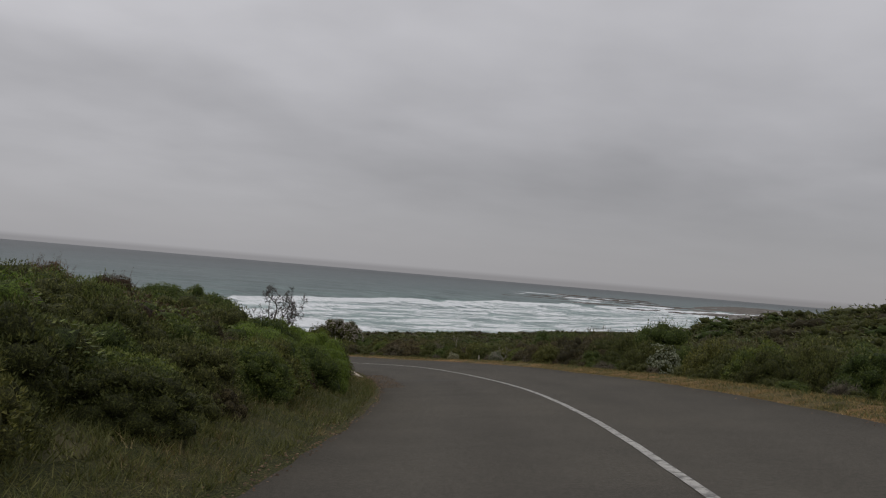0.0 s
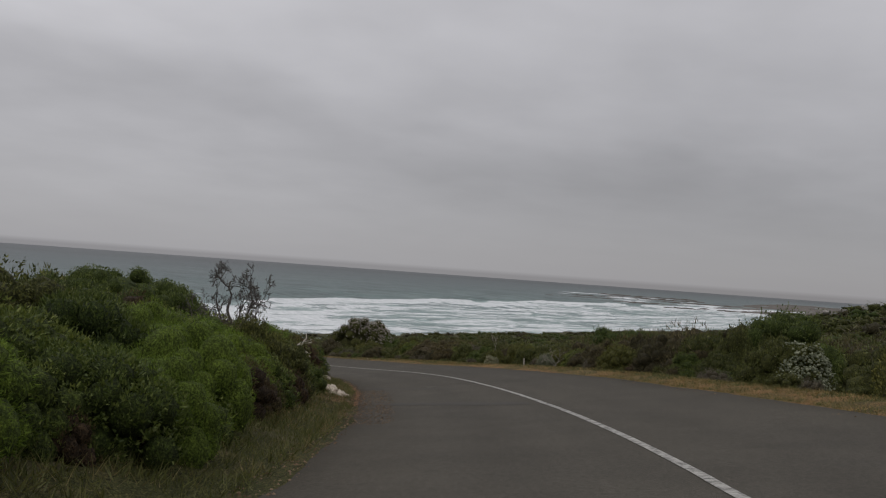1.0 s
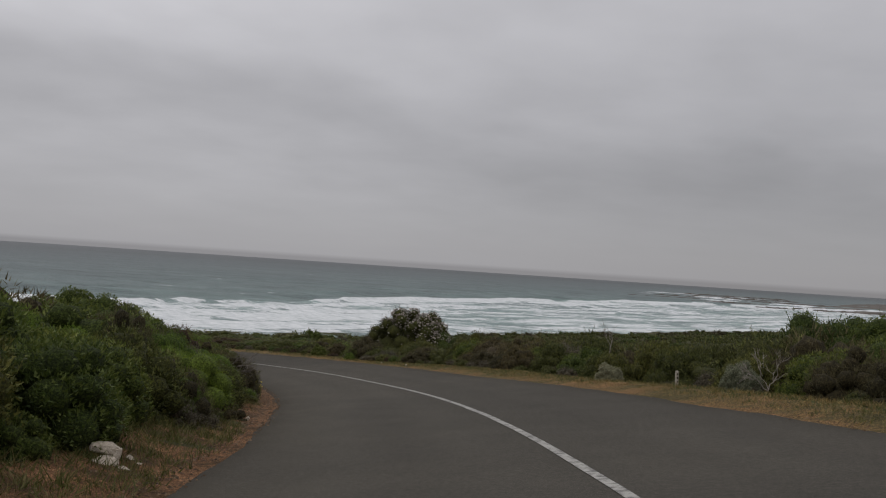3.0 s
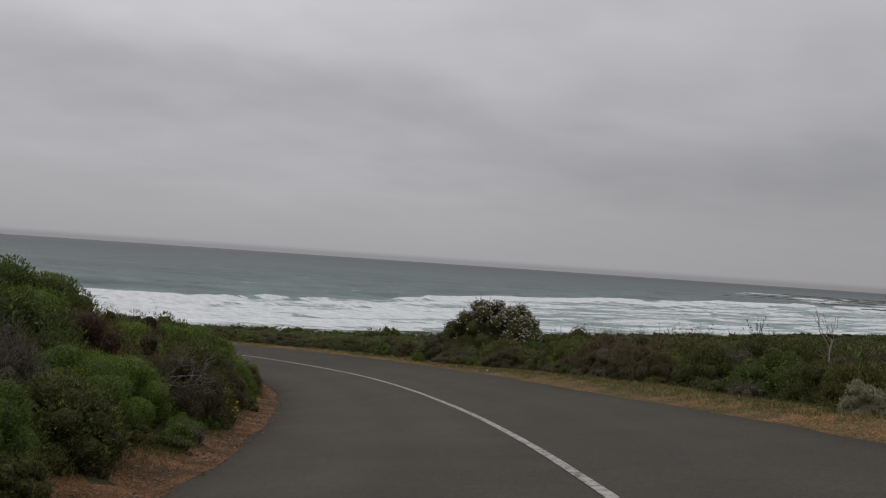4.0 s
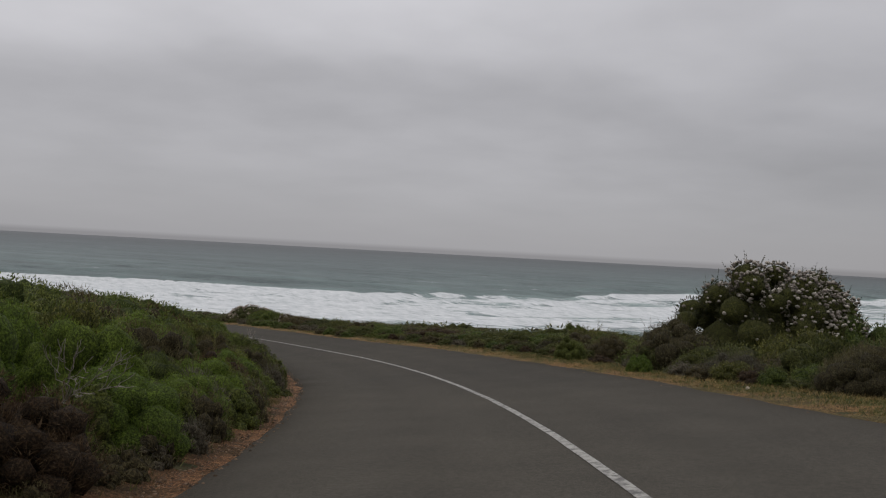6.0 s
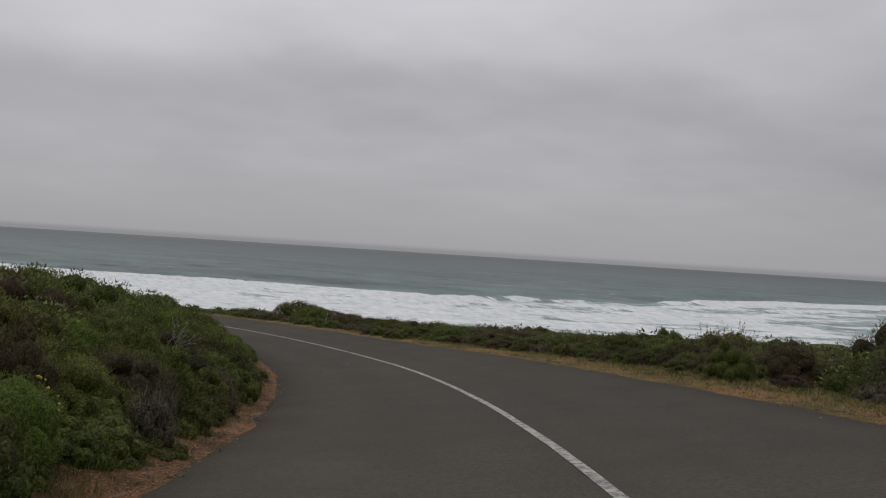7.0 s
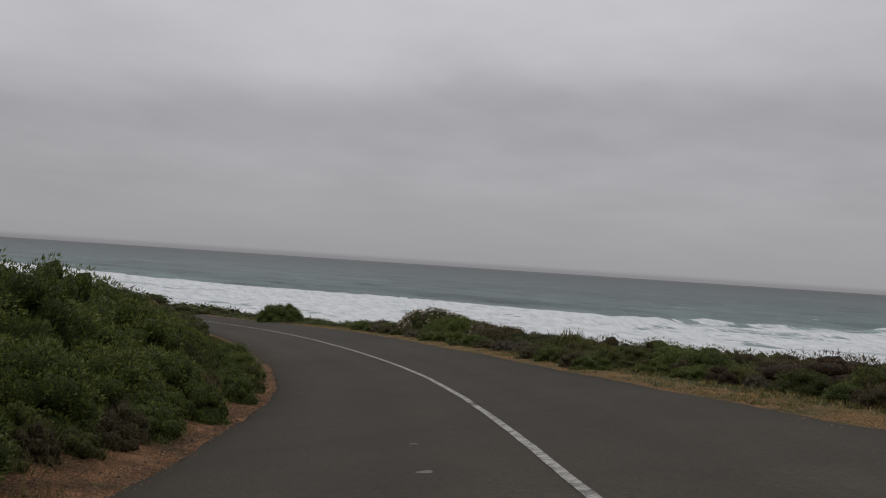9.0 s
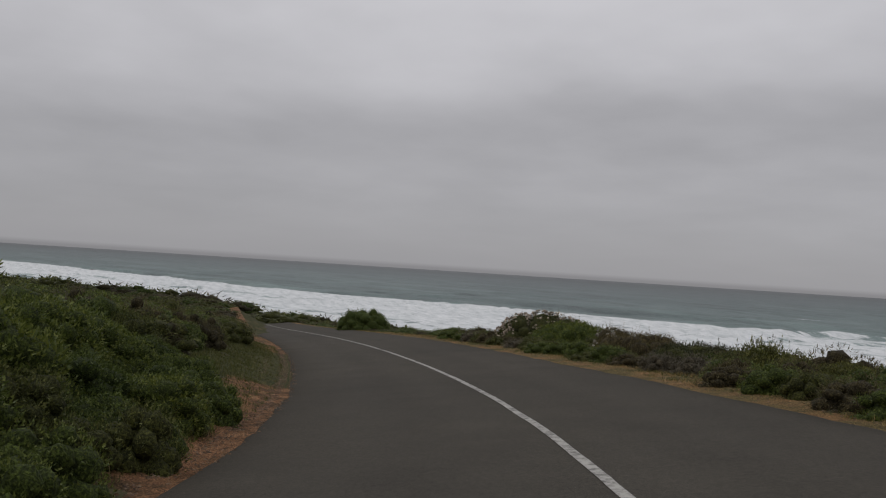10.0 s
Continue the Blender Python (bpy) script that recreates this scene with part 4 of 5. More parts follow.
def hedge(rng, t0, t1, l0, l1, spacing, size, tall, mix, grade, mass=False):
    """Shrubs scattered over a stretch beside the road; mix: kinds with weights; tall: a function of the station and l."""
    s0, s1 = np.interp([t0, t1], RT, RS)
    n = int(abs((s1 - s0) * (l1 - l0)) / spacing ** 2)
    got = np.zeros((0, 2))
    kinds, weights = zip(*mix.items())
    for _ in range(n * 5):
        if len(got) >= n:
            break
        q = np.array([rng.uniform(s0, s1), rng.uniform(l0, l1)])
        if len(got) and ((got - q) ** 2).sum(1).min() < (spacing * 0.75) ** 2:
            continue
        got = np.r_[got, [q]]
    ts = np.interp(got[:, 0], RS, RT)
    p = at(ts, got[:, 1])
    z = ground_z(p[:, 0], p[:, 1])
    shore = offshore(p[:, 0], p[:, 1])[1]
    patch = waves(p[:, 0], p[:, 1], 5.0, 77, 2)
    for i in range(len(p)):
        if shore[i] > -7 or any(math.hypot(p[i, 0] - a, p[i, 1] - b) < d for a, b, d in CLEAR):
            continue
        w = np.array(weights, float) * np.array([1 + 1.6 * patch[i] * ((-1) ** j) for j in range(len(weights))]).clip(0.1, 3)
        kind = str(rng.choice(kinds, p=w / w.sum()))
        r = size * rng.uniform(0.72, 1.3)
        h = tall(ts[i], got[i, 1]) * rng.uniform(0.75, 1.2)
        if grade == 0:
            r = min(r, 0.3 + 0.6 * h)
        (add_mass if mass else add_shrub)(kind, grade, int(rng.integers(0, 3)), p[i, 0], p[i, 1], z[i] - 0.08, r,
                                          h / SPECIES[kind]["height"], rng.uniform(0, 6.28))


def right_tall(t, l):
    near = float(np.interp(t, [0, 3, 4.2, 6.2, 7.6, 8.5, 10.5, 12.5, 14], [1.6, 1.65, 1.75, 1.6, 1.3, 1.1, 0.9, 0.86, 0.8]))
    return near * (0.34 + 0.66 * min(1.0, max(0.0, -l - 5.0) / 3.2))


def left_tall(t, l):
    top = float(np.interp(t, [0, 0.8, 1.6, 2.5, 3.2, 4, 5.2, 6.5, 8, 9.5, 11.0, 11.5, 12.2, 14], [0.72, 0.85, 0.95, 1.15, 1.1, 1.15, 1.15, 1.1, 1.05, 1.15, 1.0, 0.85, 0.75, 0.7]))
    return top * (0.5 + 0.5 * min(1.0, max(0.0, l - 4.1) / 1.7)) * (float(np.interp(t, [8, 9.3, 10.6, 11.4, 12.5], [1.0, 1.34, 1.32, 1.14, 1.1])) if l > 7.2 else 1.0)


rng = np.random.default_rng(11)
# inland side, close to the asphalt
hedge(rng, -0.3, 1.45, 5.0, 6.8, 1.1, 0.9, left_tall, {"olive": 7, "broad": 2.0, "brown": 0.3}, 0)
hedge(rng, 1.45, 2.35, 5.0, 6.8, 1.1, 0.9, left_tall, {"cushion": 3.0, "rust": 0.5, "broad": 1.0}, 0)
hedge(rng, 2.35, 4.2, 5.2, 5.9, 1.0, 0.85, left_tall, {"broad": 4.0, "rust": 0.5, "olive": 1.8, "cushion": 1.0}, 0)
hedge(rng, 2.35, 4.2, 5.9, 6.9, 1.1, 0.9, left_tall, {"cushion": 4.5, "brown": 0.7, "broad": 1.6}, 0)
hedge(rng, 4.2, 5.3, 4.75, 6.8, 1.1, 0.9, left_tall, {"cushion": 2.6, "brown": 1.5, "olive": 1.8, "broad": 1.2, "grey": 0.6}, 0)
hedge(rng, 5.3, 6.9, 4.65, 6.8, 1.15, 0.9, left_tall, {"cushion": 2.4, "rust": 1.0, "brown": 1.4, "olive": 1.4, "broad": 1.4}, 0)
hedge(rng, 6.9, 9.3, 4.6, 6.8, 1.15, 0.85, left_tall, {"moss": 2.6, "cushion": 2.8, "brown": 1.1, "rust": 0.7, "olive": 1.2, "broad": 1.4, "grey": 0.6}, 0)
hedge(rng, 9.5, 10.2, 4.9, 6.8, 1.1, 0.9, left_tall, {"broad": 8, "olive": 1.4}, 0)
hedge(rng, 10.2, 11.45, 4.5, 6.8, 1.15, 0.92, left_tall, {"broad": 8, "olive": 1.0, "rust": 0.25}, 0)
hedge(rng, 11.45, 13.5, 5.9, 8.3, 1.4, 1.0, left_tall, {"moss": 2, "grey": 1.0, "olive": 2, "brown": 1, "broad": 1}, 0)
hedge(rng, 1.5, 3.0, 4.7, 5.4, 0.75, 0.45, lambda t, l: 0.6, {"broad": 2, "brown": 1.2, "rust": 1, "olive": 1.4}, 1, True)
hedge(rng, 6.6, 9.2, 4.12, 4.7, 0.75, 0.42, lambda t, l: 0.65, {"moss": 2, "olive": 1, "brown": 0.8, "grey": 0.4}, 1, True)
hedge(rng, 9.9, 11.3, 4.0, 4.5, 0.7, 0.42, lambda t, l: 0.6, {"broad": 4, "olive": 0.6}, 1, True)
# low plants at the foot of the bank
low = lambda t, l: 0.4
hedge(rng, 4.2, 6.7, 4.15, 4.8, 0.6, 0.3, low, {"olive": 2, "cushion": 1.0, "grey": 1, "brown": 1.5}, 1, True)
hedge(rng, 6.7, 9.2, 3.98, 4.6, 0.62, 0.3, low, {"olive": 2, "moss": 1.2, "grey": 0.6, "broad": 1.5, "brown": 1}, 1, True)
hedge(rng, 9.2, 11.4, 4.3, 4.85, 0.62, 0.3, low, {"olive": 2, "moss": 1.2, "grey": 0.6, "broad": 1.5, "brown": 1}, 1, True)
hedge(rng, -0.3, 4.2, 4.75, 5.4, 0.85, 0.32, low, {"olive": 2, "rust": 0.5, "broad": 1, "brown": 0.6}, 1, True)
hedge(rng, 1.2, 14.0, -6.3, -5.3, 1.0, 0.36, lambda t, l: 0.42, {"olive": 2, "brown": 1.2, "grey": 1.2, "rust": 0.6, "broad": 0.6}, 1, True)
# farther up the bank
hedge(rng, -0.3, 3.2, 6.7, 13.0, 1.45, 1.15, left_tall, {"broad": 2.4, "cushion": 1.6, "olive": 3, "brown": 0.7, "rust": 0.4}, 1, True)
hedge(rng, 3.2, 8.4, 6.7, 13.0, 1.4, 1.15, left_tall, {"broad": 5, "moss": 1.5, "brown": 1.5, "rust": 0.6}, 1, True)
hedge(rng, 8.4, 13.0, 6.7, 14.0, 1.3, 1.15, left_tall, {"broad": 9, "olive": 1.2}, 1, True)
hedge(rng, 13.0, 15.0, 5.6, 14.0, 1.5, 1.0, left_tall, {"olive": 3, "brown": 1.6, "grey": 0.8, "moss": 1}, 1, True)
hedge(rng, 15.0, 21.0, 5.4, 18.0, 2.3, 1.4, left_tall, {"broad": 2, "olive": 3, "brown": 2, "grey": 0.6}, 2, True)
hedge(rng, 2.0, 14.0, 13.0, 24.0, 2.8, 1.8, left_tall, {"broad": 3, "olive": 3, "brown": 1}, 2, True)
# seaward side
hedge(rng, 1.2, 5.6, -7.5, -5.9, 1.35, 0.9, right_tall, {"olive": 5.0, "brown": 1.1, "broad": 2.2}, 0)
hedge(rng, 5.6, 7.4, -7.5, -5.9, 1.3, 0.85, right_tall, {"brown": 1.7, "olive": 3.2, "rust": 0.5, "broad": 1.8, "grey": 0.3}, 0)
hedge(rng, 7.4, 9.5, -7.2, -5.6, 1.3, 0.85, right_tall, {"olive": 4.0, "brown": 1.4, "broad": 1.8, "grey": 0.2}, 0)
hedge(rng, 9.5, 12.4, -7.0, -5.2, 1.3, 0.85, right_tall, {"olive": 4.4, "broad": 1.4, "brown": 1.8, "grey": 0.3}, 0)
hedge(rng, 10.9, 14.0, -5.2, -4.0, 0.95, 0.55, lambda t, l: 0.5, {"olive": 2, "broad": 2.4, "brown": 1, "grey": 0.5}, 1, True)
hedge(rng, 12.4, 14.5, -7.4, -5.2, 1.45, 0.9, right_tall, {"olive": 2.4, "broad": 3, "brown": 2}, 1, True)
hedge(rng, 14.5, 21.0, -9.0, -4.9, 1.9, 1.1, right_tall, {"olive": 3, "broad": 3, "brown": 2}, 2, True)
hedge(rng, 1.2, 14.5, -14.5, -7.2, 1.65, 1.25, right_tall, {"olive": 4.2, "brown": 2.2, "broad": 1.8, "rust": 0.4, "grey": 0.2}, 1, True)
hedge(rng, 1.2, 20.0, -34.0, -14.0, 3.0, 1.9, right_tall, {"olive": 4.5, "brown": 2.4, "broad": 1.2}, 2, True)


def far_scrub(rng, step, east=330, north=560, l0=32, l1=260, band=999):
    """Low scrub over the flat land down to the shore."""
    X, Y = np.meshgrid(np.arange(-330, east, step), np.arange(60, north, step))
    x, y = X.ravel() + rng.uniform(-0.5, 0.5, X.size) * step, Y.ravel() + rng.uniform(-0.5, 0.5, X.size) * step
    t, l, _ = beside(x, y)
    v = offshore(x, y)[1]
    ok = (v < -6) & (v > -band) & (x < 0.75 * y + 26) & ((l < -l0) | (t > 20.5)) & (np.abs(l) < l1)
    x, y = x[ok], y[ok]
    z = ground_z(x, y)
    for i in range(len(x)):
        kind = str(rng.choice(["olive", "broad", "brown"], p=[0.62, 0.16, 0.22]))
        add_mass(kind, 3, int(rng.integers(0, 3)), x[i], y[i], z[i] - 0.2, step * rng.uniform(0.36, 0.55),
                 rng.uniform(1.0, 1.9) / SPECIES[kind]["height"], rng.uniform(0, 6.28))


far_scrub(rng, 5.9)
far_scrub(rng, 9.5, 480, 760, 258, 620, 110)


def rise_scrub(rng, count):
    """Low scrub over the rise on the seaward side."""
    a, d = rng.uniform(0, 6.28, count), 42 * np.sqrt(rng.uniform(0, 1, count))
    x, y = 45 + d * np.cos(a), 100 + d * np.sin(a)
    t, l, _ = beside(x, y)
    z = ground_z(x, y)
    for i in range(count):
        if l[i] < -13:
            kind = str(rng.choice(["olive", "broad", "brown"], p=[0.62, 0.14, 0.24]))
            add_mass(kind, 2 if y[i] < 98 else 3, int(rng.integers(0, 3)), x[i], y[i], z[i] - 0.15, rng.uniform(0.8, 1.5), rng.uniform(0.6, 1.3) / SPECIES[kind]["height"], rng.uniform(0, 6.28))


rise_scrub(rng, 900)


# ------------------------------------------------------------------ single plants and things
def ground_at(x, y):
    return float(ground_z([x], [y])[0])


INNER = {L_FLOWERING.name: C_OLIVE, L_BROAD.name: C_BROAD, L_OLIVE.name: C_OLIVE, L_BROWN.name: C_BROWN, L_RUST.name: C_RUST, L_MOSS.name: C_MOSS}


def leafy_bush(name, label, x, y, width, height, leaf, seed, flower=None, share=0.0, lobes=30, n=6000, leaf_len=0.08, leaf_wid=0.034, category="bush", lsize=0.0, body=0.8, shoots=60, shoot_len=0.3, ragged=0.08, bloom=1.0):
    """A single bush: crooked stems, a lumpy dense crown with shoots, and pale heads where it flowers."""
    rng = np.random.default_rng(seed)
    z = ground_at(x, y) - 0.05
    root = new(name)
    root.matrix_basis = pose(x, y, z, 0, 0, rng.uniform(0, 360))
    v, f, cf, p, c = crown(rng, width / 2, height, lobes, lsize or 0.07 * width + 0.16, n, leaf_len, leaf_wid, 0.35, body=body, shoots=shoots, shoot_len=shoot_len, ragged=ragged, fill=0.82, core=1)
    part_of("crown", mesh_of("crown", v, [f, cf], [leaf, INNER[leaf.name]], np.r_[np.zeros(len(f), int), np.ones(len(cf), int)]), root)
    if flower:
        patch = waves(p[:, 0] + p[:, 2] * 0.7, p[:, 1] - p[:, 2] * 0.4, 0.3 * width, seed, 2)
        top = p[(p[:, 2] > 0.3 * height) & (patch > rng.uniform(-0.35, 0.35, len(p)))]
        pick = top[rng.permutation(len(top))[:int(share * len(p))]]
        iv, jf = ICO[0]
        fv = np.concatenate([iv * bloom * rng.uniform(0.03, 0.065) * rng.uniform(0.75, 1.2, (len(iv), 1)) * np.array([1, 1, 0.8]) + q + unit(q - np.array([0, 0, height * 0.3])) * 0.05 for q in pick])
        ff = np.concatenate([jf + i * len(iv) for i in range(len(pick))])
        tagged(part_of("blossom", mesh_of("blossom", fv, ff, [flower]), root, "pale dry flower heads"), kind="stuff")
    pieces = [tube((rng.normal() * 0.15, rng.normal() * 0.15, -0.2), q * 0.98, 0.035 * rng.uniform(0.8, 1.5), 0.012, 5, rng, 0.07, 4) for q in c[:16]]
    sv, sf = joined(pieces)
    part_of("stems", mesh_of("stems", sv, sf, [WOOD]), root)
    return tagged(root, label, category)


# seaward side, down the hill
leafy_bush("flowering_bush", "tall dark green bush covered with pale dry flower heads", -11.4, 86.2, 6.0, 3.62, L_FLOWERING, 3, FLOWER, 0.078, lobes=64, n=17000, leaf_len=0.07, lsize=0.5, body=0.76, shoots=300, shoot_len=0.3, ragged=0.07, bloom=1.1)
leafy_bush("bush", "dark green leafy bush at the foot of a taller one", -9.2, 85.6, 3.6, 2.3, L_BROAD, 23, lobes=34, n=5200)
leafy_bush("bush", "yellow-green leafy bush at the foot of a taller one", -10.2, 82.6, 3.4, 1.7, L_OLIVE, 24, lobes=34, n=5200)
leafy_bush("bush", "dark brown-green bush close to the verge", -13.6, 82.6, 2.6, 1.5, L_BROWN, 9, lobes=28, n=4600, leaf_len=0.09, leaf_wid=0.012)
leafy_bush("bush", "dark olive-brown rounded bush in the scrub", -5.9, 73.2, 3.4, 1.8, L_FLOWERING, 31, lobes=36, n=7000, leaf_len=0.065, leaf_wid=0.026)
leafy_bush("bush", "brown twiggy bush with tall upright shoots", -3.6, 73.0, 3.0, 1.75, L_BROWN, 32, lobes=26, n=5200, leaf_len=0.07, leaf_wid=0.014, shoots=170, shoot_len=0.75, body=0.7)
leafy_bush("bush", "brown twiggy bush with tall upright shoots", -4.6, 69.4, 2.6, 1.5, L_BROWN, 33, lobes=26, n=5200, leaf_len=0.09, leaf_wid=0.011, shoots=100, shoot_len=0.55, body=0.7)
leafy_bush("bush", "thin-leaved bush with upright shoots in the scrub", -1.9, 66.0, 3.4, 1.75, L_BROWN, 14, lobes=28, n=5200, shoots=130, shoot_len=0.5)
leafy_bush("bush", "thin-leaved bush with upright shoots in the scrub", -0.2, 63.0, 3.0, 1.7, L_OLIVE, 34, lobes=28, n=5200, shoots=110, shoot_len=0.45)
leafy_bush("bush", "dark brown-green rounded bush beside the dry verge", -14.4, 86.6, 2.4, 1.55, L_BROWN, 35, lobes=28, n=5200, leaf_len=0.09, leaf_wid=0.012)
leafy_bush("bush", "thin-leaved bush with upright shoots in the scrub", -19.6, 95.0, 2.4, 1.35, L_OLIVE, 15, lobes=26, n=4200, shoots=90, shoot_len=0.4)
leafy_bush("bush", "wind-shaped green bush with pale flower heads beside the road", -57.2, 119.0, 4.2, 1.34, L_FLOWERING, 4, FLOWER, 0.12, lobes=46, n=7000, leaf_len=0.06, leaf_wid=0.022, shoots=120, shoot_len=0.22, body=0.72)
leafy_bush("bush", "dark olive-brown bush with a rounded top near the dry verge", -48.4, 113.5, 3.0, 0.98, L_BROWN, 46, lobes=34, n=6000, leaf_len=0.07, leaf_wid=0.014, shoots=60, shoot_len=0.2)
leafy_bush("bush", "dark olive bush with a low rounded top near the dry verge", -45.2, 111.7, 2.8, 0.78, L_FLOWERING, 47, lobes=34, n=6000, leaf_len=0.06, leaf_wid=0.024, shoots=40, shoot_len=0.18)
leafy_bush("bush", "grey-brown twiggy bush with pale dry heads near the verge", -50.3, 114.8, 1.8, 0.98, L_BROWN, 48, FLOWER, 0.06, lobes=26, n=4200, leaf_len=0.08, leaf_wid=0.011, shoots=80, shoot_len=0.25, body=0.7)
leafy_bush("bush", "dark green rounded bush beside a taller flowering one", -54.6, 117.6, 3.4, 1.15, L_BROAD, 36, lobes=30, n=4600, shoots=40)
leafy_bush("bush", "dark rounded green bush standing by the far bend", -86.4, 130.4, 4.4, 1.75, L_BROAD, 5, lobes=36, n=4600, shoots=30)
leafy_bush("bush", "small open bush with thin upright shoots on the seaward side", -43.1, 111.2, 1.9, 0.88, L_OLIVE, 6, lobes=20, n=2600, shoots=90, shoot_len=0.32)
leafy_bush("bush", "small dark bush among the low scrub", -36.8, 149.0, 3.0, 1.9, L_BROAD, 13, lobes=16, n=1200, leaf_len=0.2, leaf_wid=0.09)
# seaward side, up the hill
leafy_bush("bush", "green bush with pale whitish flower heads near the verge", *at(3.1, -7.45)[0][:2], 1.6, 1.32, L_OLIVE, 45, L_SILVER, 0.34, lobes=28, n=5200, leaf_len=0.06, leaf_wid=0.024, shoots=20, shoot_len=0.12, bloom=0.6)
leafy_bush("bush", "open leafy bush standing above the scrub", 8.7, 38.7, 3.2, 2.85, L_BROAD, 7, lobes=40, n=6500, shoots=160, shoot_len=0.35, body=0.76, ragged=0.06)
leafy_bush("bush", "dark green round-topped bush above the scrub", 6.3, 57.3, 3.8, 2.98, L_BROAD, 8, lobes=44, n=8000, leaf_len=0.07, ragged=0.05)
leafy_bush("bush", "dark green round-topped bush above the scrub", 7.9, 56.8, 3.8, 2.75, L_BROAD, 37, lobes=44, n=8000, leaf_len=0.07, ragged=0.05)
leafy_bush("bush", "dark green bush with a flat top in the scrub", 5.6, 50.4, 3.4, 1.8, L_BROAD, 38, lobes=32, n=6000)
# inland mound
leafy_bush("bush", "yellow-green rounded bush among olive shrubs", -6.9, 13.2, 1.5, 0.98, L_MOSS, 41, lobes=22, n=5200, leaf_len=0.05, leaf_wid=0.01, lsize=0.22, shoots=0, body=0.76)
leafy_bush("bush", "small dark bush with a rust-brown top behind the shrubs", -9.4, 20.6, 1.3, 1.25, L_RUST, 42, lobes=18, n=3200, leaf_len=0.06, leaf_wid=0.014, shoots=50, shoot_len=0.25)
leafy_bush("bush", "small dark green bush behind the shrubs", -10.0, 21.3, 1.1, 1.25, L_BROAD, 43, lobes=18, n=3000, leaf_len=0.06, leaf_wid=0.028, shoots=40, shoot_len=0.2)
leafy_bush("bush", "dark bush with upright brown shoots on the mound", -13.9, 26.7, 2.2, 1.75, L_RUST, 44, lobes=22, n=4200, leaf_len=0.08, leaf_wid=0.02, shoots=110, shoot_len=0.35)
leafy_bush("bush", "dark green bush on the mound inland of the road", -13.5, 38.4, 6.8, 2.3, L_BROAD, 10, lobes=90, n=16000, leaf_len=0.065, leaf_wid=0.03, lsize=0.42, body=0.9, ragged=0.03, shoots=30, shoot_len=0.12)
leafy_bush("bush", "dark green domed bush on the mound inland of the road", -15.4, 53.0, 4.2, 1.75, L_BROAD, 12, lobes=60, n=14000, leaf_len=0.065, leaf_wid=0.03, lsize=0.38, body=0.9, ragged=0.03, shoots=30, shoot_len=0.12)

rng2 = np.random.default_rng(5)


def single_bushes(rows):
    """Single plants: kind, station, metres inland of the line, radius, height, label."""
    for kind, t, l, r, h, label in rows:
        x, y, _ = at(t, l)[0]
        add_shrub(kind, 0, 1, x, y, ground_at(x, y) - 0.05, r, h / SPECIES[kind]["height"], rng2.uniform(0, 6), label, "bush")


# seaward verge
single_bushes((
    ("silver", 5.12, -4.75, 0.38, 0.48, ""),
    ("olive", 5.26, -5.5, 0.6, 0.85, ""),
    ("silver", 4.62, -5.5, 0.4, 0.6, ""),
    ("cushion", 7.9, -4.6, 0.32, 0.5, "small round green bush on the dry verge"),
    ("moss", 8.5, -5.2, 0.55, 0.75, "small round green bush on the dry verge"),
))
# inland bank, upper part
single_bushes((
    ("cushion", 4.3, 4.75, 0.5, 0.70, ""),
    ("cushion", 2.95, 5.6, 0.6, 1.06, ""),
    ("cushion", 5.35, 7.0, 1.0, 1.27, ""),
    ("cushion", 4.5, 5.0, 0.7, 0.84, ""),
    ("cushion", 4.65, 5.6, 0.8, 1.06, ""),
    ("cushion", 4.35, 5.3, 0.7, 0.92, ""),
    ("cushion", 1.75, 4.75, 0.6, 0.84, ""),
    ("cushion", 1.95, 5.0, 0.75, 1.10, ""),
))
# inland bank, lower part
single_bushes((
    ("cushion", 6.02, 4.65, 0.58, 0.88, ""),
    ("cushion", 9.12, 4.9, 0.55, 0.71, ""),
    ("cushion", 9.28, 5.4, 0.6, 0.86, ""),
    ("brown", 9.36, 4.85, 0.5, 0.70, ""),
    ("cushion", 9.5, 5.25, 0.55, 0.98, ""),
    ("rust", 9.2, 4.65, 0.5, 0.72, ""),
    ("brown", 8.98, 4.75, 0.55, 0.8, ""),
    ("olive", 5.75, 5.0, 0.75, 0.95, ""),
    ("broad", 5.98, 5.3, 0.8, 1.12, ""),
    ("olive", 5.55, 6.4, 0.9, 1.0, ""),
    ("cushion", 6.35, 4.6, 0.6, 0.71, ""),
    ("broad", 6.55, 5.5, 0.85, 1.32, ""),
    ("cushion", 6.75, 6.2, 0.9, 1.44, ""),
    ("broad", 6.45, 6.5, 0.9, 1.48, ""),
    ("cushion", 6.9, 5.2, 0.7, 1.10, ""),
    ("cushion", 6.15, 6.0, 0.9, 1.30, ""),
))


def branching(rng, start, way, length, radius, depth, pieces, spread=0.6, thin=0.0045):
    end = start + way * length
    pieces.append(tube(start, end, radius, max(radius * 0.62, 0.0035), 5 if radius > 0.012 else 3, rng, 0.07, 3))
    if depth == 0:
        return
    for _ in range(rng.integers(2, 4)):
        k = rng.uniform(0.55, 1.0)
        w = unit(way + rng.normal(size=3) * spread + np.array([0, 0, 0.12]))
        branching(rng, start + way * length * k, w, length * rng.uniform(0.6, 0.85), max(radius * 0.62, thin), depth - 1, pieces, spread, thin)


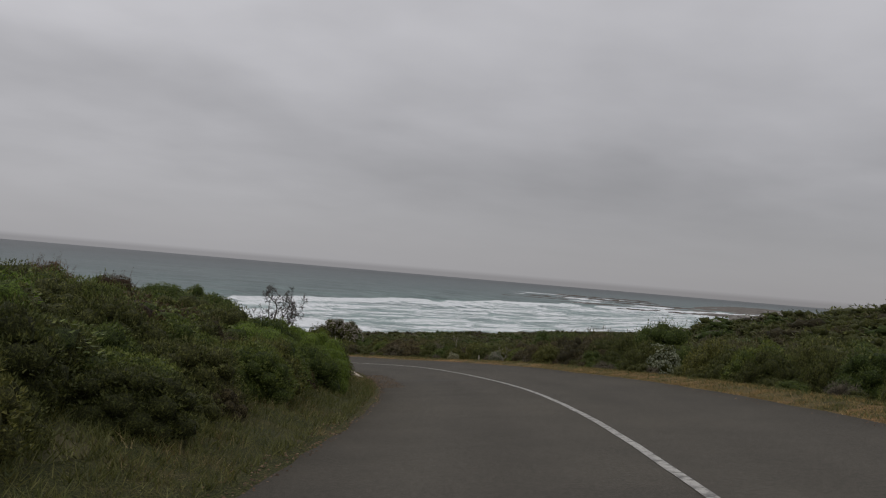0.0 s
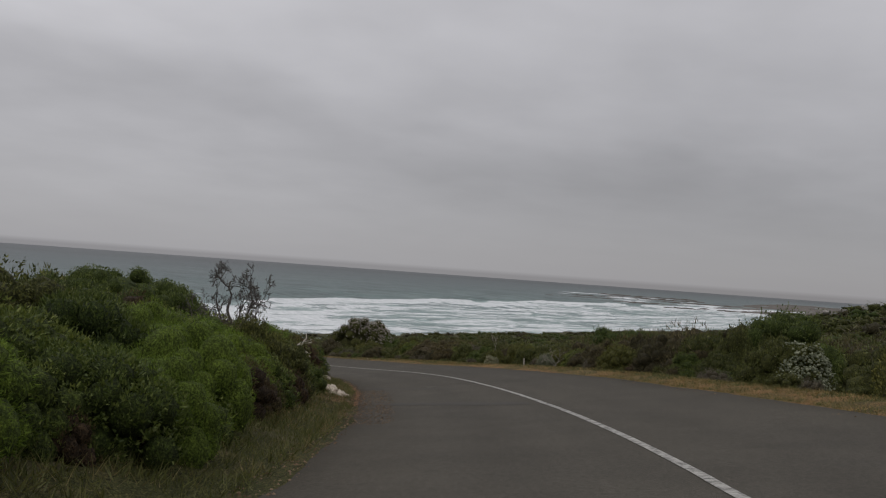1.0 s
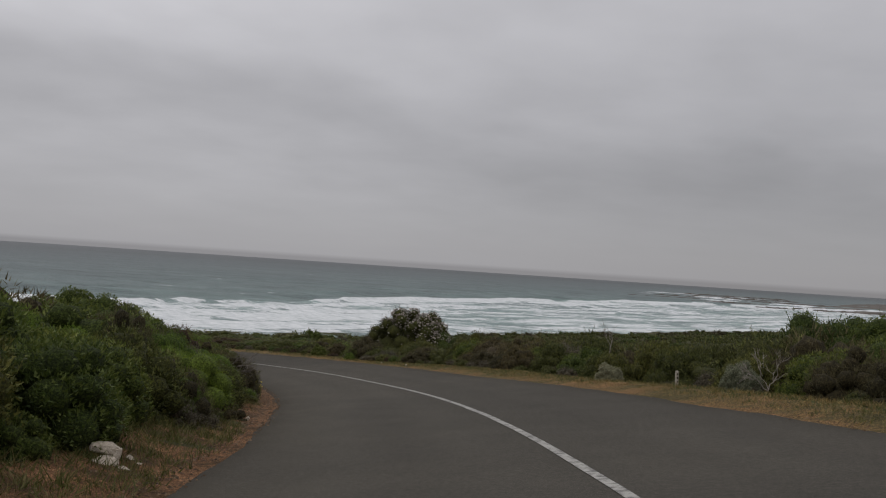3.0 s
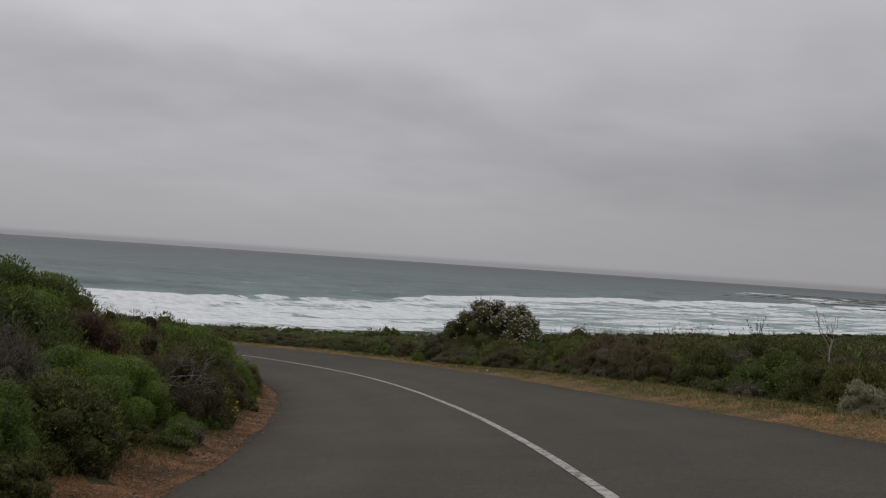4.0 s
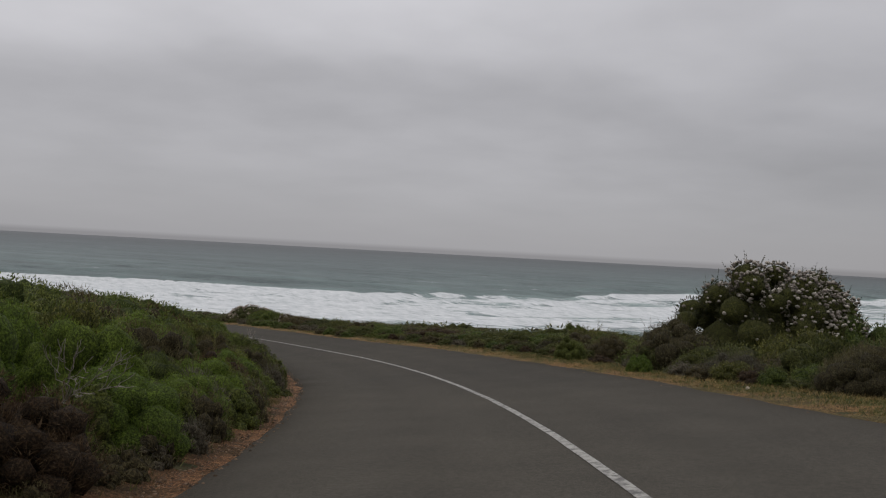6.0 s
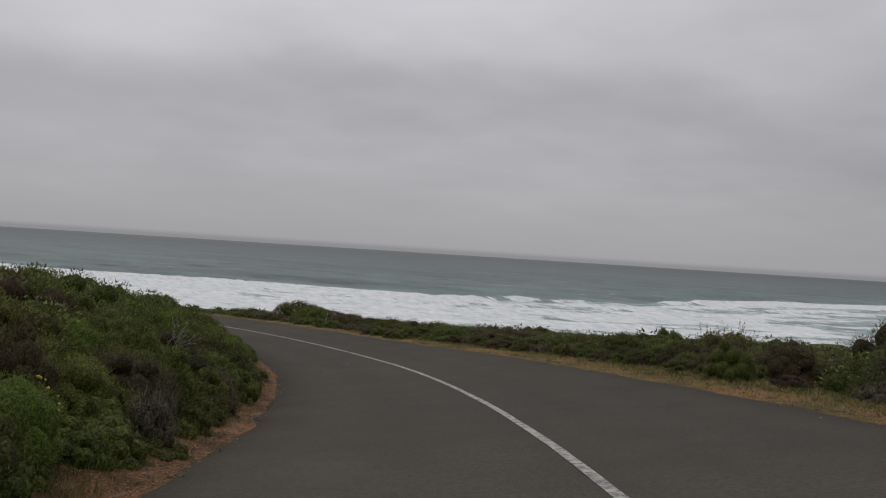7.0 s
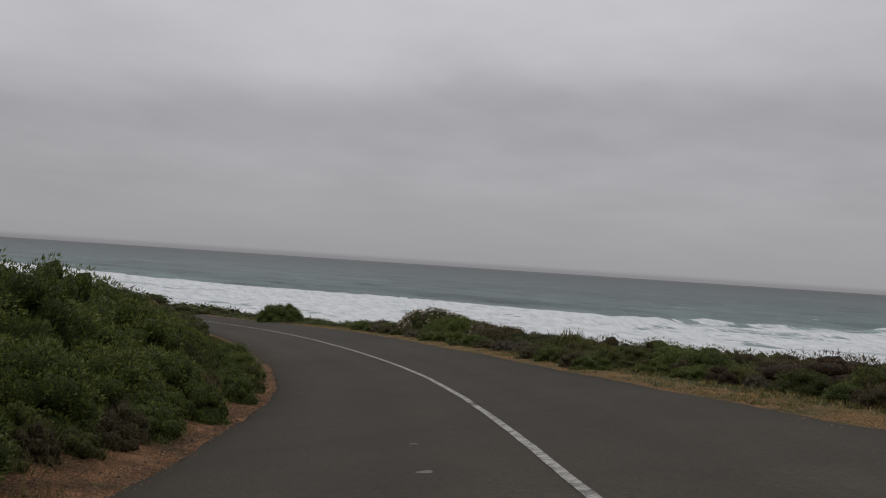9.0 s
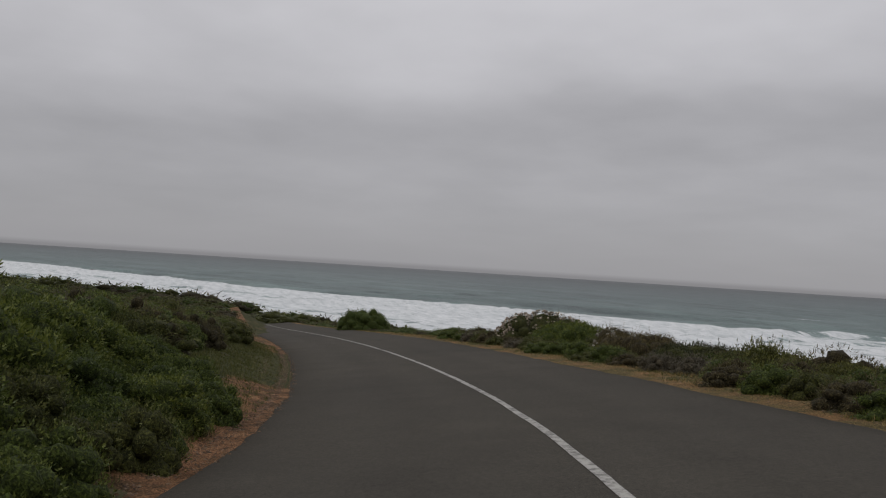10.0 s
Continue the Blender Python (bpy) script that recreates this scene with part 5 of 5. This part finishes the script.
def dead_tree(x, y, top, width):
    """A bare tree: four crooked limbs from one foot, with dense twigs at their ends."""
    rng = np.random.default_rng(21)
    root = new("dead_tree")
    foot = ground_at(x, y) - 0.1
    root.matrix_basis = pose(x, y, foot, 0, 0, 200)
    height = top - foot
    trunk, limbs = [], []
    base = np.zeros(3)
    for w, reach in (((0.1, -0.12, 1.0), 0.52), ((-0.35, 0.15, 0.9), 0.42), ((0.35, 0.2, 0.85), 0.4), ((0.6, -0.25, 0.6), 0.4), ((-0.15, -0.3, 0.8), 0.36), ((0.5, 0.4, 0.7), 0.42), ((-0.5, -0.2, 0.75), 0.36), ((0.2, 0.5, 0.5), 0.34)):
        w = unit(np.array(w))
        trunk.append(tube(base, base + w * height * reach * 0.9, 0.06, 0.035, 6, rng, 0.07, 5))
        twigs = []
        branching(rng, base + w * height * reach * 0.85, w, height * 0.17, 0.03, 6, twigs, 0.85, 0.006)
        limbs.append(twigs)
    every = np.concatenate([v for twigs in limbs for v, _ in twigs])
    scale = np.array([width / np.ptp(every[:, 0]), width / np.ptp(every[:, 1]), height / every[:, 2].max()])
    v, f = joined(trunk)
    part_of("trunk", mesh_of("trunk", v * scale, f, [DARK_WOOD]), root)
    for twigs in limbs:
        v, f = joined(twigs)
        part_of("branch", mesh_of("branch", v * scale, f, [DARK_WOOD]), root)
    tagged(root, "bare dead grey tree with crooked twigs above the scrub", "tree")


dead_tree(-7.75, 33.3, -0.05, 2.7)


def dead_branches(name, label, t, l, lift, ways, mat, seed, length=0.7, thick=0.022, forks=2):
    rng = np.random.default_rng(seed)
    x, y, _ = at(t, l)[0]
    root = new(name)
    root.matrix_basis = pose(x, y, ground_at(x, y) + lift, 0, 0, math.degrees(math.atan2(*np.interp(t, RT, RD[:, 1]).ravel(), *np.interp(t, RT, RD[:, 0]).ravel())))
    for w in ways:
        pieces = []
        branching(rng, np.zeros(3), unit(np.array(w, float)), length, thick, forks, pieces, 0.4)
        part_of("branch", mesh_of("branch", *joined(pieces), [mat]), root)
    tagged(root, label, "branch")


dead_branches("dead_branch", "bleached bare dead branch leaning out of the shrubs", 3.06, 5.2, 0.75, [(0.1, -0.85, 0.5), (0.05, -0.95, -0.12)], BONE, 38, 0.34, 0.034, 1)
dead_branches("dead_branch", "pale dry fallen branches lying against the shrubs", 6.75, 4.9, 0.3, [(-0.4, -0.5, 0.6), (-0.6, -0.3, 0.3), (0.3, -0.5, 0.5)], PALE_TWIG, 39, 0.42, 0.012, 3)
dead_branches("dead_branch", "pale dry fallen branches lying against the shrubs", 5.25, 5.0, 0.4, [(0.1, -0.9, 0.4), (0.3, -1.0, 0.2), (0.35, -0.9, 0.05)], WOOD, 32, 0.44, 0.01, 3)
dead_branches("dead_branch", "pale dry fallen branches lying against the shrubs", 6.5, 5.3, 0.25, [(0.1, -0.8, 0.7), (0.5, -0.4, 0.5)], PALE_TWIG, 33, 0.5, 0.012, 3)
dead_branches("dead_branch", "dry grey branch sticking out of the bank's shrubs", 8.3, 5.3, 0.3, [(0.2, -0.8, 0.6), (-0.2, -0.6, 0.9)], PALE_TWIG, 34, 0.4, 0.01, 3)
dead_branches("dead_branch", "thin grey dead branch lying before the seaward shrubs", 4.55, -5.7, 0.1, [(0.1, 0.4, 0.9), (0.3, -0.5, 0.6), (-0.2, 0.7, 0.5)], PALE_TWIG, 35, 0.4, 0.012, 3)
dead_branches("dead_branch", "thin grey dead stem standing in the seaward shrubs", 5.45, -6.3, 0.5, [(0.05, 0.15, 1.0)], PALE_TWIG, 36, 0.7, 0.016, 2)


def rock_mesh(seed, flat=0.7, mat=None):
    rng = np.random.default_rng(seed)
    v, f = ICO[2]
    v = v.copy()
    for _ in range(14):
        n = unit(rng.normal(size=3))
        d = rng.uniform(0.55, 0.8)
        over = np.maximum(v @ n - d, 0)
        v -= over[:, None] * n
    v *= rng.uniform(0.97, 1.03, (len(v), 1)) * np.array([1, rng.uniform(0.7, 1), flat])
    return mesh_of("rock", v, f, [mat or ROCK], shade=False)


ROCKS = [rock_mesh(k) for k in range(5)]


def rock_pile(t, l, spread, count, seed, label):
    rng = np.random.default_rng(seed)
    x0, y0, _ = at(t, l)[0]
    for i in range(count):
        a, d = rng.uniform(0, 6.28), spread * math.sqrt(rng.uniform()) * (0.5 if i > count * 0.65 else 1.0)
        x, y = x0 + d * math.cos(a), y0 + d * math.sin(a)
        s = rng.uniform(0.08, 0.15) * (1.0 if spread > 0.3 else 0.85)
        up = 0.1 if i > count * 0.65 else 0.0
        ob = new("rock", ROCKS[int(rng.integers(0, 5))])
        ob.matrix_basis = Matrix.LocRotScale((x, y, ground_at(x, y) + s * 0.35 + up), Euler(rng.uniform(-0.4, 0.4, 3) + np.array([0, 0, rng.uniform(0, 6)])), (s * 1.3, s * 1.1, s))
        tagged(ob, label, "rock", "pile of pale rocks")


rock_pile(3.1, 4.15, 0.36, 18, 41, "pale cream rock in a heap on the grass verge")
rock_pile(3.85, 4.3, 0.26, 9, 42, "pale cream rock in a small heap by the asphalt")
for t, l, s in ((6.93, -4.0, 0.05), (7.35, -4.3, 0.05), (4.55, 3.85, 0.06), (9.2, 3.9, 0.05)):
    x, y, _ = at(t, l)[0]
    ob = new("rock", ROCKS[2])
    ob.matrix_basis = Matrix.LocRotScale((x, y, ground_at(x, y) + 0.05 + s * 0.4), Euler((0.2, 0.1, t)), (s * 1.4, s, s))
    tagged(ob, "single pale stone lying on the verge", "rock")


def marker_post(t, l):
    x, y, _ = at(t, l)[0]
    z = ground_at(x, y)
    bm = bmesh.new()
    bmesh.ops.create_cube(bm, size=1.0, matrix=Matrix.Translation((0, 0, 0.17)) @ Matrix.Diagonal((0.065, 0.065, 0.62, 1)))
    bmesh.ops.bevel(bm, geom=bm.edges[:], offset=0.008, segments=1, affect="EDGES")
    me = bpy.data.meshes.new("marker_post")
    bm.to_mesh(me)
    bm.free()
    me.materials.append(BONE)
    ob = new("marker_post", me)
    ob.matrix_basis = pose(x, y, z, 3, -4, 20)
    for low, high in ((0.2, 0.25), (0.29, 0.34), (0.38, 0.43)):
        bm = bmesh.new()
        bmesh.ops.create_cube(bm, size=1.0, matrix=Matrix.Translation((0, 0, (low + high) / 2)) @ Matrix.Diagonal((0.03, 0.071, high - low, 1)))
        band = bpy.data.meshes.new("band")
        bm.to_mesh(band)
        bm.free()
        band.materials.append(CORE)
        part_of("band", band, ob, "dark painted band")
    tagged(ob, "short weathered white marker post with dark bands in the scrub", "post")


marker_post(4.97, -5.85)


# ------------------------------------------------------------------ grass, litter, gravel
def blades(name, label, t0, t1, l0, l1, count, length, width, mat, seed, lump=0.5, lean=0.5, patch=(-0.2, 0.35)):
    """Grass in tufts beside the road, joined."""
    rng = np.random.default_rng(seed)
    s0, s1 = np.interp([t0, t1], RT, RS)
    tufts = max(4, count // 9)
    s, l = rng.uniform(s0, s1, tufts * 3), l0 + (l1 - l0) * rng.uniform(0, 1, tufts * 3)
    ok = waves(s, l * 3, 2.6, seed, 3) > rng.uniform(patch[0], patch[1], len(s))
    s, l = s[ok][:tufts], l[ok][:tufts]
    k = rng.integers(0, len(s), count)
    s, l = s[k] + rng.normal(size=count) * 0.06, l[k] + rng.normal(size=count) * 0.06
    p = at(np.interp(s, RS, RT), l)
    p[:, 2] = ground_z(p[:, 0], p[:, 1]) + 0.02
    axis = unit(np.c_[rng.normal(size=(count, 2)) * lean, np.ones(count)])
    v, f = leaves(rng, p, axis, length, width, tri=True)
    tagged(new(name, mesh_of(name, v, f, [mat], shade=False)), label, "grass", kind="stuff")


blades("grass", "long green-brown grass on the inland verge", -0.4, 4.4, 3.7, 5.8, 52000, 0.15, 0.011, GRASS_GREEN, 51, lean=0.75, patch=(-1.4, 0.1))
blades("grass", "long green-brown grass on the inland verge", -0.4, 4.4, 3.65, 5.4, 8000, 0.16, 0.008, GRASS_DRY, 52, lean=0.8)
blades("grass", "green grass tufts between gravel and shrubs", 4.4, 11.3, 3.95, 4.8, 16000, 0.16, 0.011, GRASS_GREEN, 53)
blades("grass", "dry grass stalks between gravel and shrubs", 4.4, 11.3, 3.85, 5.0, 6000, 0.2, 0.008, GRASS_DRY, 54)
blades("grass", "short green grass patch inside the bend", 11.3, 14.0, 3.85, 5.9, 20000, 0.08, 0.016, GRASS_GREEN, 55, patch=(-1.5, 0.1))
blades("grass", "dry yellow grass along the seaward verge", 0.8, 9.0, -5.9, -3.7, 44000, 0.085, 0.009, GRASS_DRY, 56, lean=0.9, patch=(-0.8, 0.5))
blades("grass", "green grass along the seaward verge", 0.8, 9.0, -6.1, -3.8, 46000, 0.09, 0.011, GRASS_GREEN, 57, lean=0.9, patch=(-0.6, 0.5))
blades("grass", "dry yellow grass along the seaward verge", 9.0, 18.0, -5.4, -3.45, 20000, 0.085, 0.015, GRASS_DRY, 58, lean=0.9, patch=(-0.8, 0.5))
blades("grass", "green grass along the seaward verge", 9.0, 18.0, -5.6, -3.5, 20000, 0.09, 0.015, GRASS_GREEN, 59, lean=0.9, patch=(-0.6, 0.5))
for t, l, w in ((5.42, 4.35, 1.0), (5.55, 4.6, 0.9), (7.75, 4.9, 0.7)):
    x, y, _ = at(t, l)[0]
    leafy_bush("flowering_plant", "low green plant with small yellow flowers", x, y, w, 0.55 * w + 0.1, L_OLIVE, 40 + int(t * 10), YELLOW, 0.06, lobes=16, n=1200, leaf_len=0.05, leaf_wid=0.02, category="plant", lsize=0.18, shoots=20, shoot_len=0.15, bloom=0.4)


def gravel(name, label, t0, t1, l0, l1, count, size, mat, seed):
    rng = np.random.default_rng(seed)
    s0, s1 = np.interp([t0, t1], RT, RS)
    s = rng.uniform(s0, s1, count)
    l = l0 + (l1 - l0) * rng.beta(1.6, 2.2, count)
    p = at(np.interp(s, RS, RT), l)
    v, f = np.array([(1, 0, 0), (-1, 0, 0), (0, 1, 0), (0, -1, 0), (0, 0, 1), (0, 0, -1)], float), np.array(
        [(0, 2, 4), (2, 1, 4), (1, 3, 4), (3, 0, 4)])
    r = size * rng.uniform(0.4, 1.0, (count, 1, 1)) ** 1.5
    a = rng.uniform(0, 6.28, count)
    rot = np.stack([np.stack([np.cos(a), -np.sin(a), 0 * a], -1), np.stack([np.sin(a), np.cos(a), 0 * a], -1), np.stack([0 * a, 0 * a, 0 * a + 0.6], -1)], 1)
    shape = v[None] * rng.uniform(0.6, 1.4, (count, 6, 1))
    out = (l > HALF_LEFT + 0.1) | (l < -HALF_RIGHT - 0.1)
    p[:, 2] = np.where(out, ground_z(p[:, 0], p[:, 1]) + 0.035, p[:, 2])
    w = np.einsum("nij,nkj->nki", rot, shape) * r + p[:, None, :] + np.array([0, 0, 0.003])
    ff = (f[None] + 6 * np.arange(count)[:, None, None]).reshape(-1, 3)
    tagged(new(name, mesh_of(name, w.reshape(-1, 3), ff, [mat], shade=False)), label, "gravel", kind="stuff")


gravel("gravel", "loose reddish stones along the inland asphalt edge", 2.3, 13.5, 3.4, 4.5, 13000, 0.026, STONE, 71)
gravel("gravel", "loose stones along the inland asphalt edge", -0.3, 2.3, 3.4, 4.0, 1500, 0.022, STONE, 72)
gravel("gravel", "loose stones along the seaward asphalt edge", 0.8, 15.0, -3.9, -3.1, 3500, 0.022, STONE, 73)
gravel("gravel", "washed-out grit spread over the asphalt edge", 2.3, 3.4, 2.8, 3.9, 1600, 0.02, STONE, 75)
gravel("leaf_litter", "dry leaf and bark litter on the gravel strip", 2.5, 13.5, 3.55, 4.4, 14000, 0.02, LITTER, 74)


# ------------------------------------------------------------------ reef and rocks in the sea
def reef(name, label, cx, cy, length, width, turn, high, seed, mat=None):
    rng = np.random.default_rng(seed)
    n, m = 60, 14
    a, b = np.meshgrid(np.linspace(-1, 1, n), np.linspace(-1, 1, m), indexing="ij")
    x, y = a * length / 2, b * width / 2
    h = (1 - a ** 2) * (1 - b ** 2)
    z = high * (np.minimum(h * 3, 1) * (0.35 + 0.75 * np.maximum(waves(x, y, 9.0, seed), -0.4))) - 0.5
    c, s = math.cos(radians(turn)), math.sin(radians(turn))
    v = np.c_[(cx + x * c - y * s).ravel(), (cy + x * s + y * c).ravel(), (SEA_Z + z).ravel()]
    tagged(new(name, mesh_of(name, v, grid_faces(n, m)[:, ::-1], [mat or REEF], shade=False)), label, "reef")


for k, (cx, cy, le, wi, tu, hi) in enumerate(((250, 905, 170, 26, 20, 2.2), (330, 830, 150, 22, 25, 2.4), (200, 1010, 150, 24, 15, 2.0), (400, 960, 240, 30, 25, 2.4),
                                              (130, 1100, 120, 22, 10, 1.8), (360, 760, 120, 24, 35, 2.6), (180, 1230, 130, 30, 5, 2.4), (265, 1330, 170, 36, 8, 2.6), (300, 1190, 150, 30, 10, 2.6), (290, 1520, 190, 44, 5, 2.6),
                                              (-470, 232, 26, 9, -20, 1.6), (-420, 226, 18, 7, 10, 1.2))):
    reef("reef", "low dark rock reef awash in the surf", cx, cy, le, wi, tu, hi, 90 + k)
reef("sand_spit", "long low grey-brown spit of sand and rock", 540, 1400, 1250, 230, 67, 3.0, 99, WET_SAND)
rng3 = np.random.default_rng(97)
BOULDERS = [rock_mesh(120 + k, 0.8, GREY_ROCK) for k in range(4)]
for k in range(16):
    x, y = 29 + 1.05 * k + rng3.normal() * 0.8, 116.5 - 0.25 * k + rng3.normal() * 1.2
    s = rng3.uniform(0.35, 0.7)
    ob = new("boulder", BOULDERS[k % 4])
    ob.matrix_basis = Matrix.LocRotScale((x, y, ground_at(x, y) + 0.4 + 0.4 * s), Euler((rng3.uniform(-0.3, 0.3), rng3.uniform(-0.3, 0.3), k * 1.3)), (s * 1.6, s * 1.1, s * 1.05))
    tagged(ob, "weathered grey boulder on the scrub-covered rise", "boulder", "boulders on the rise")
flush_mass()
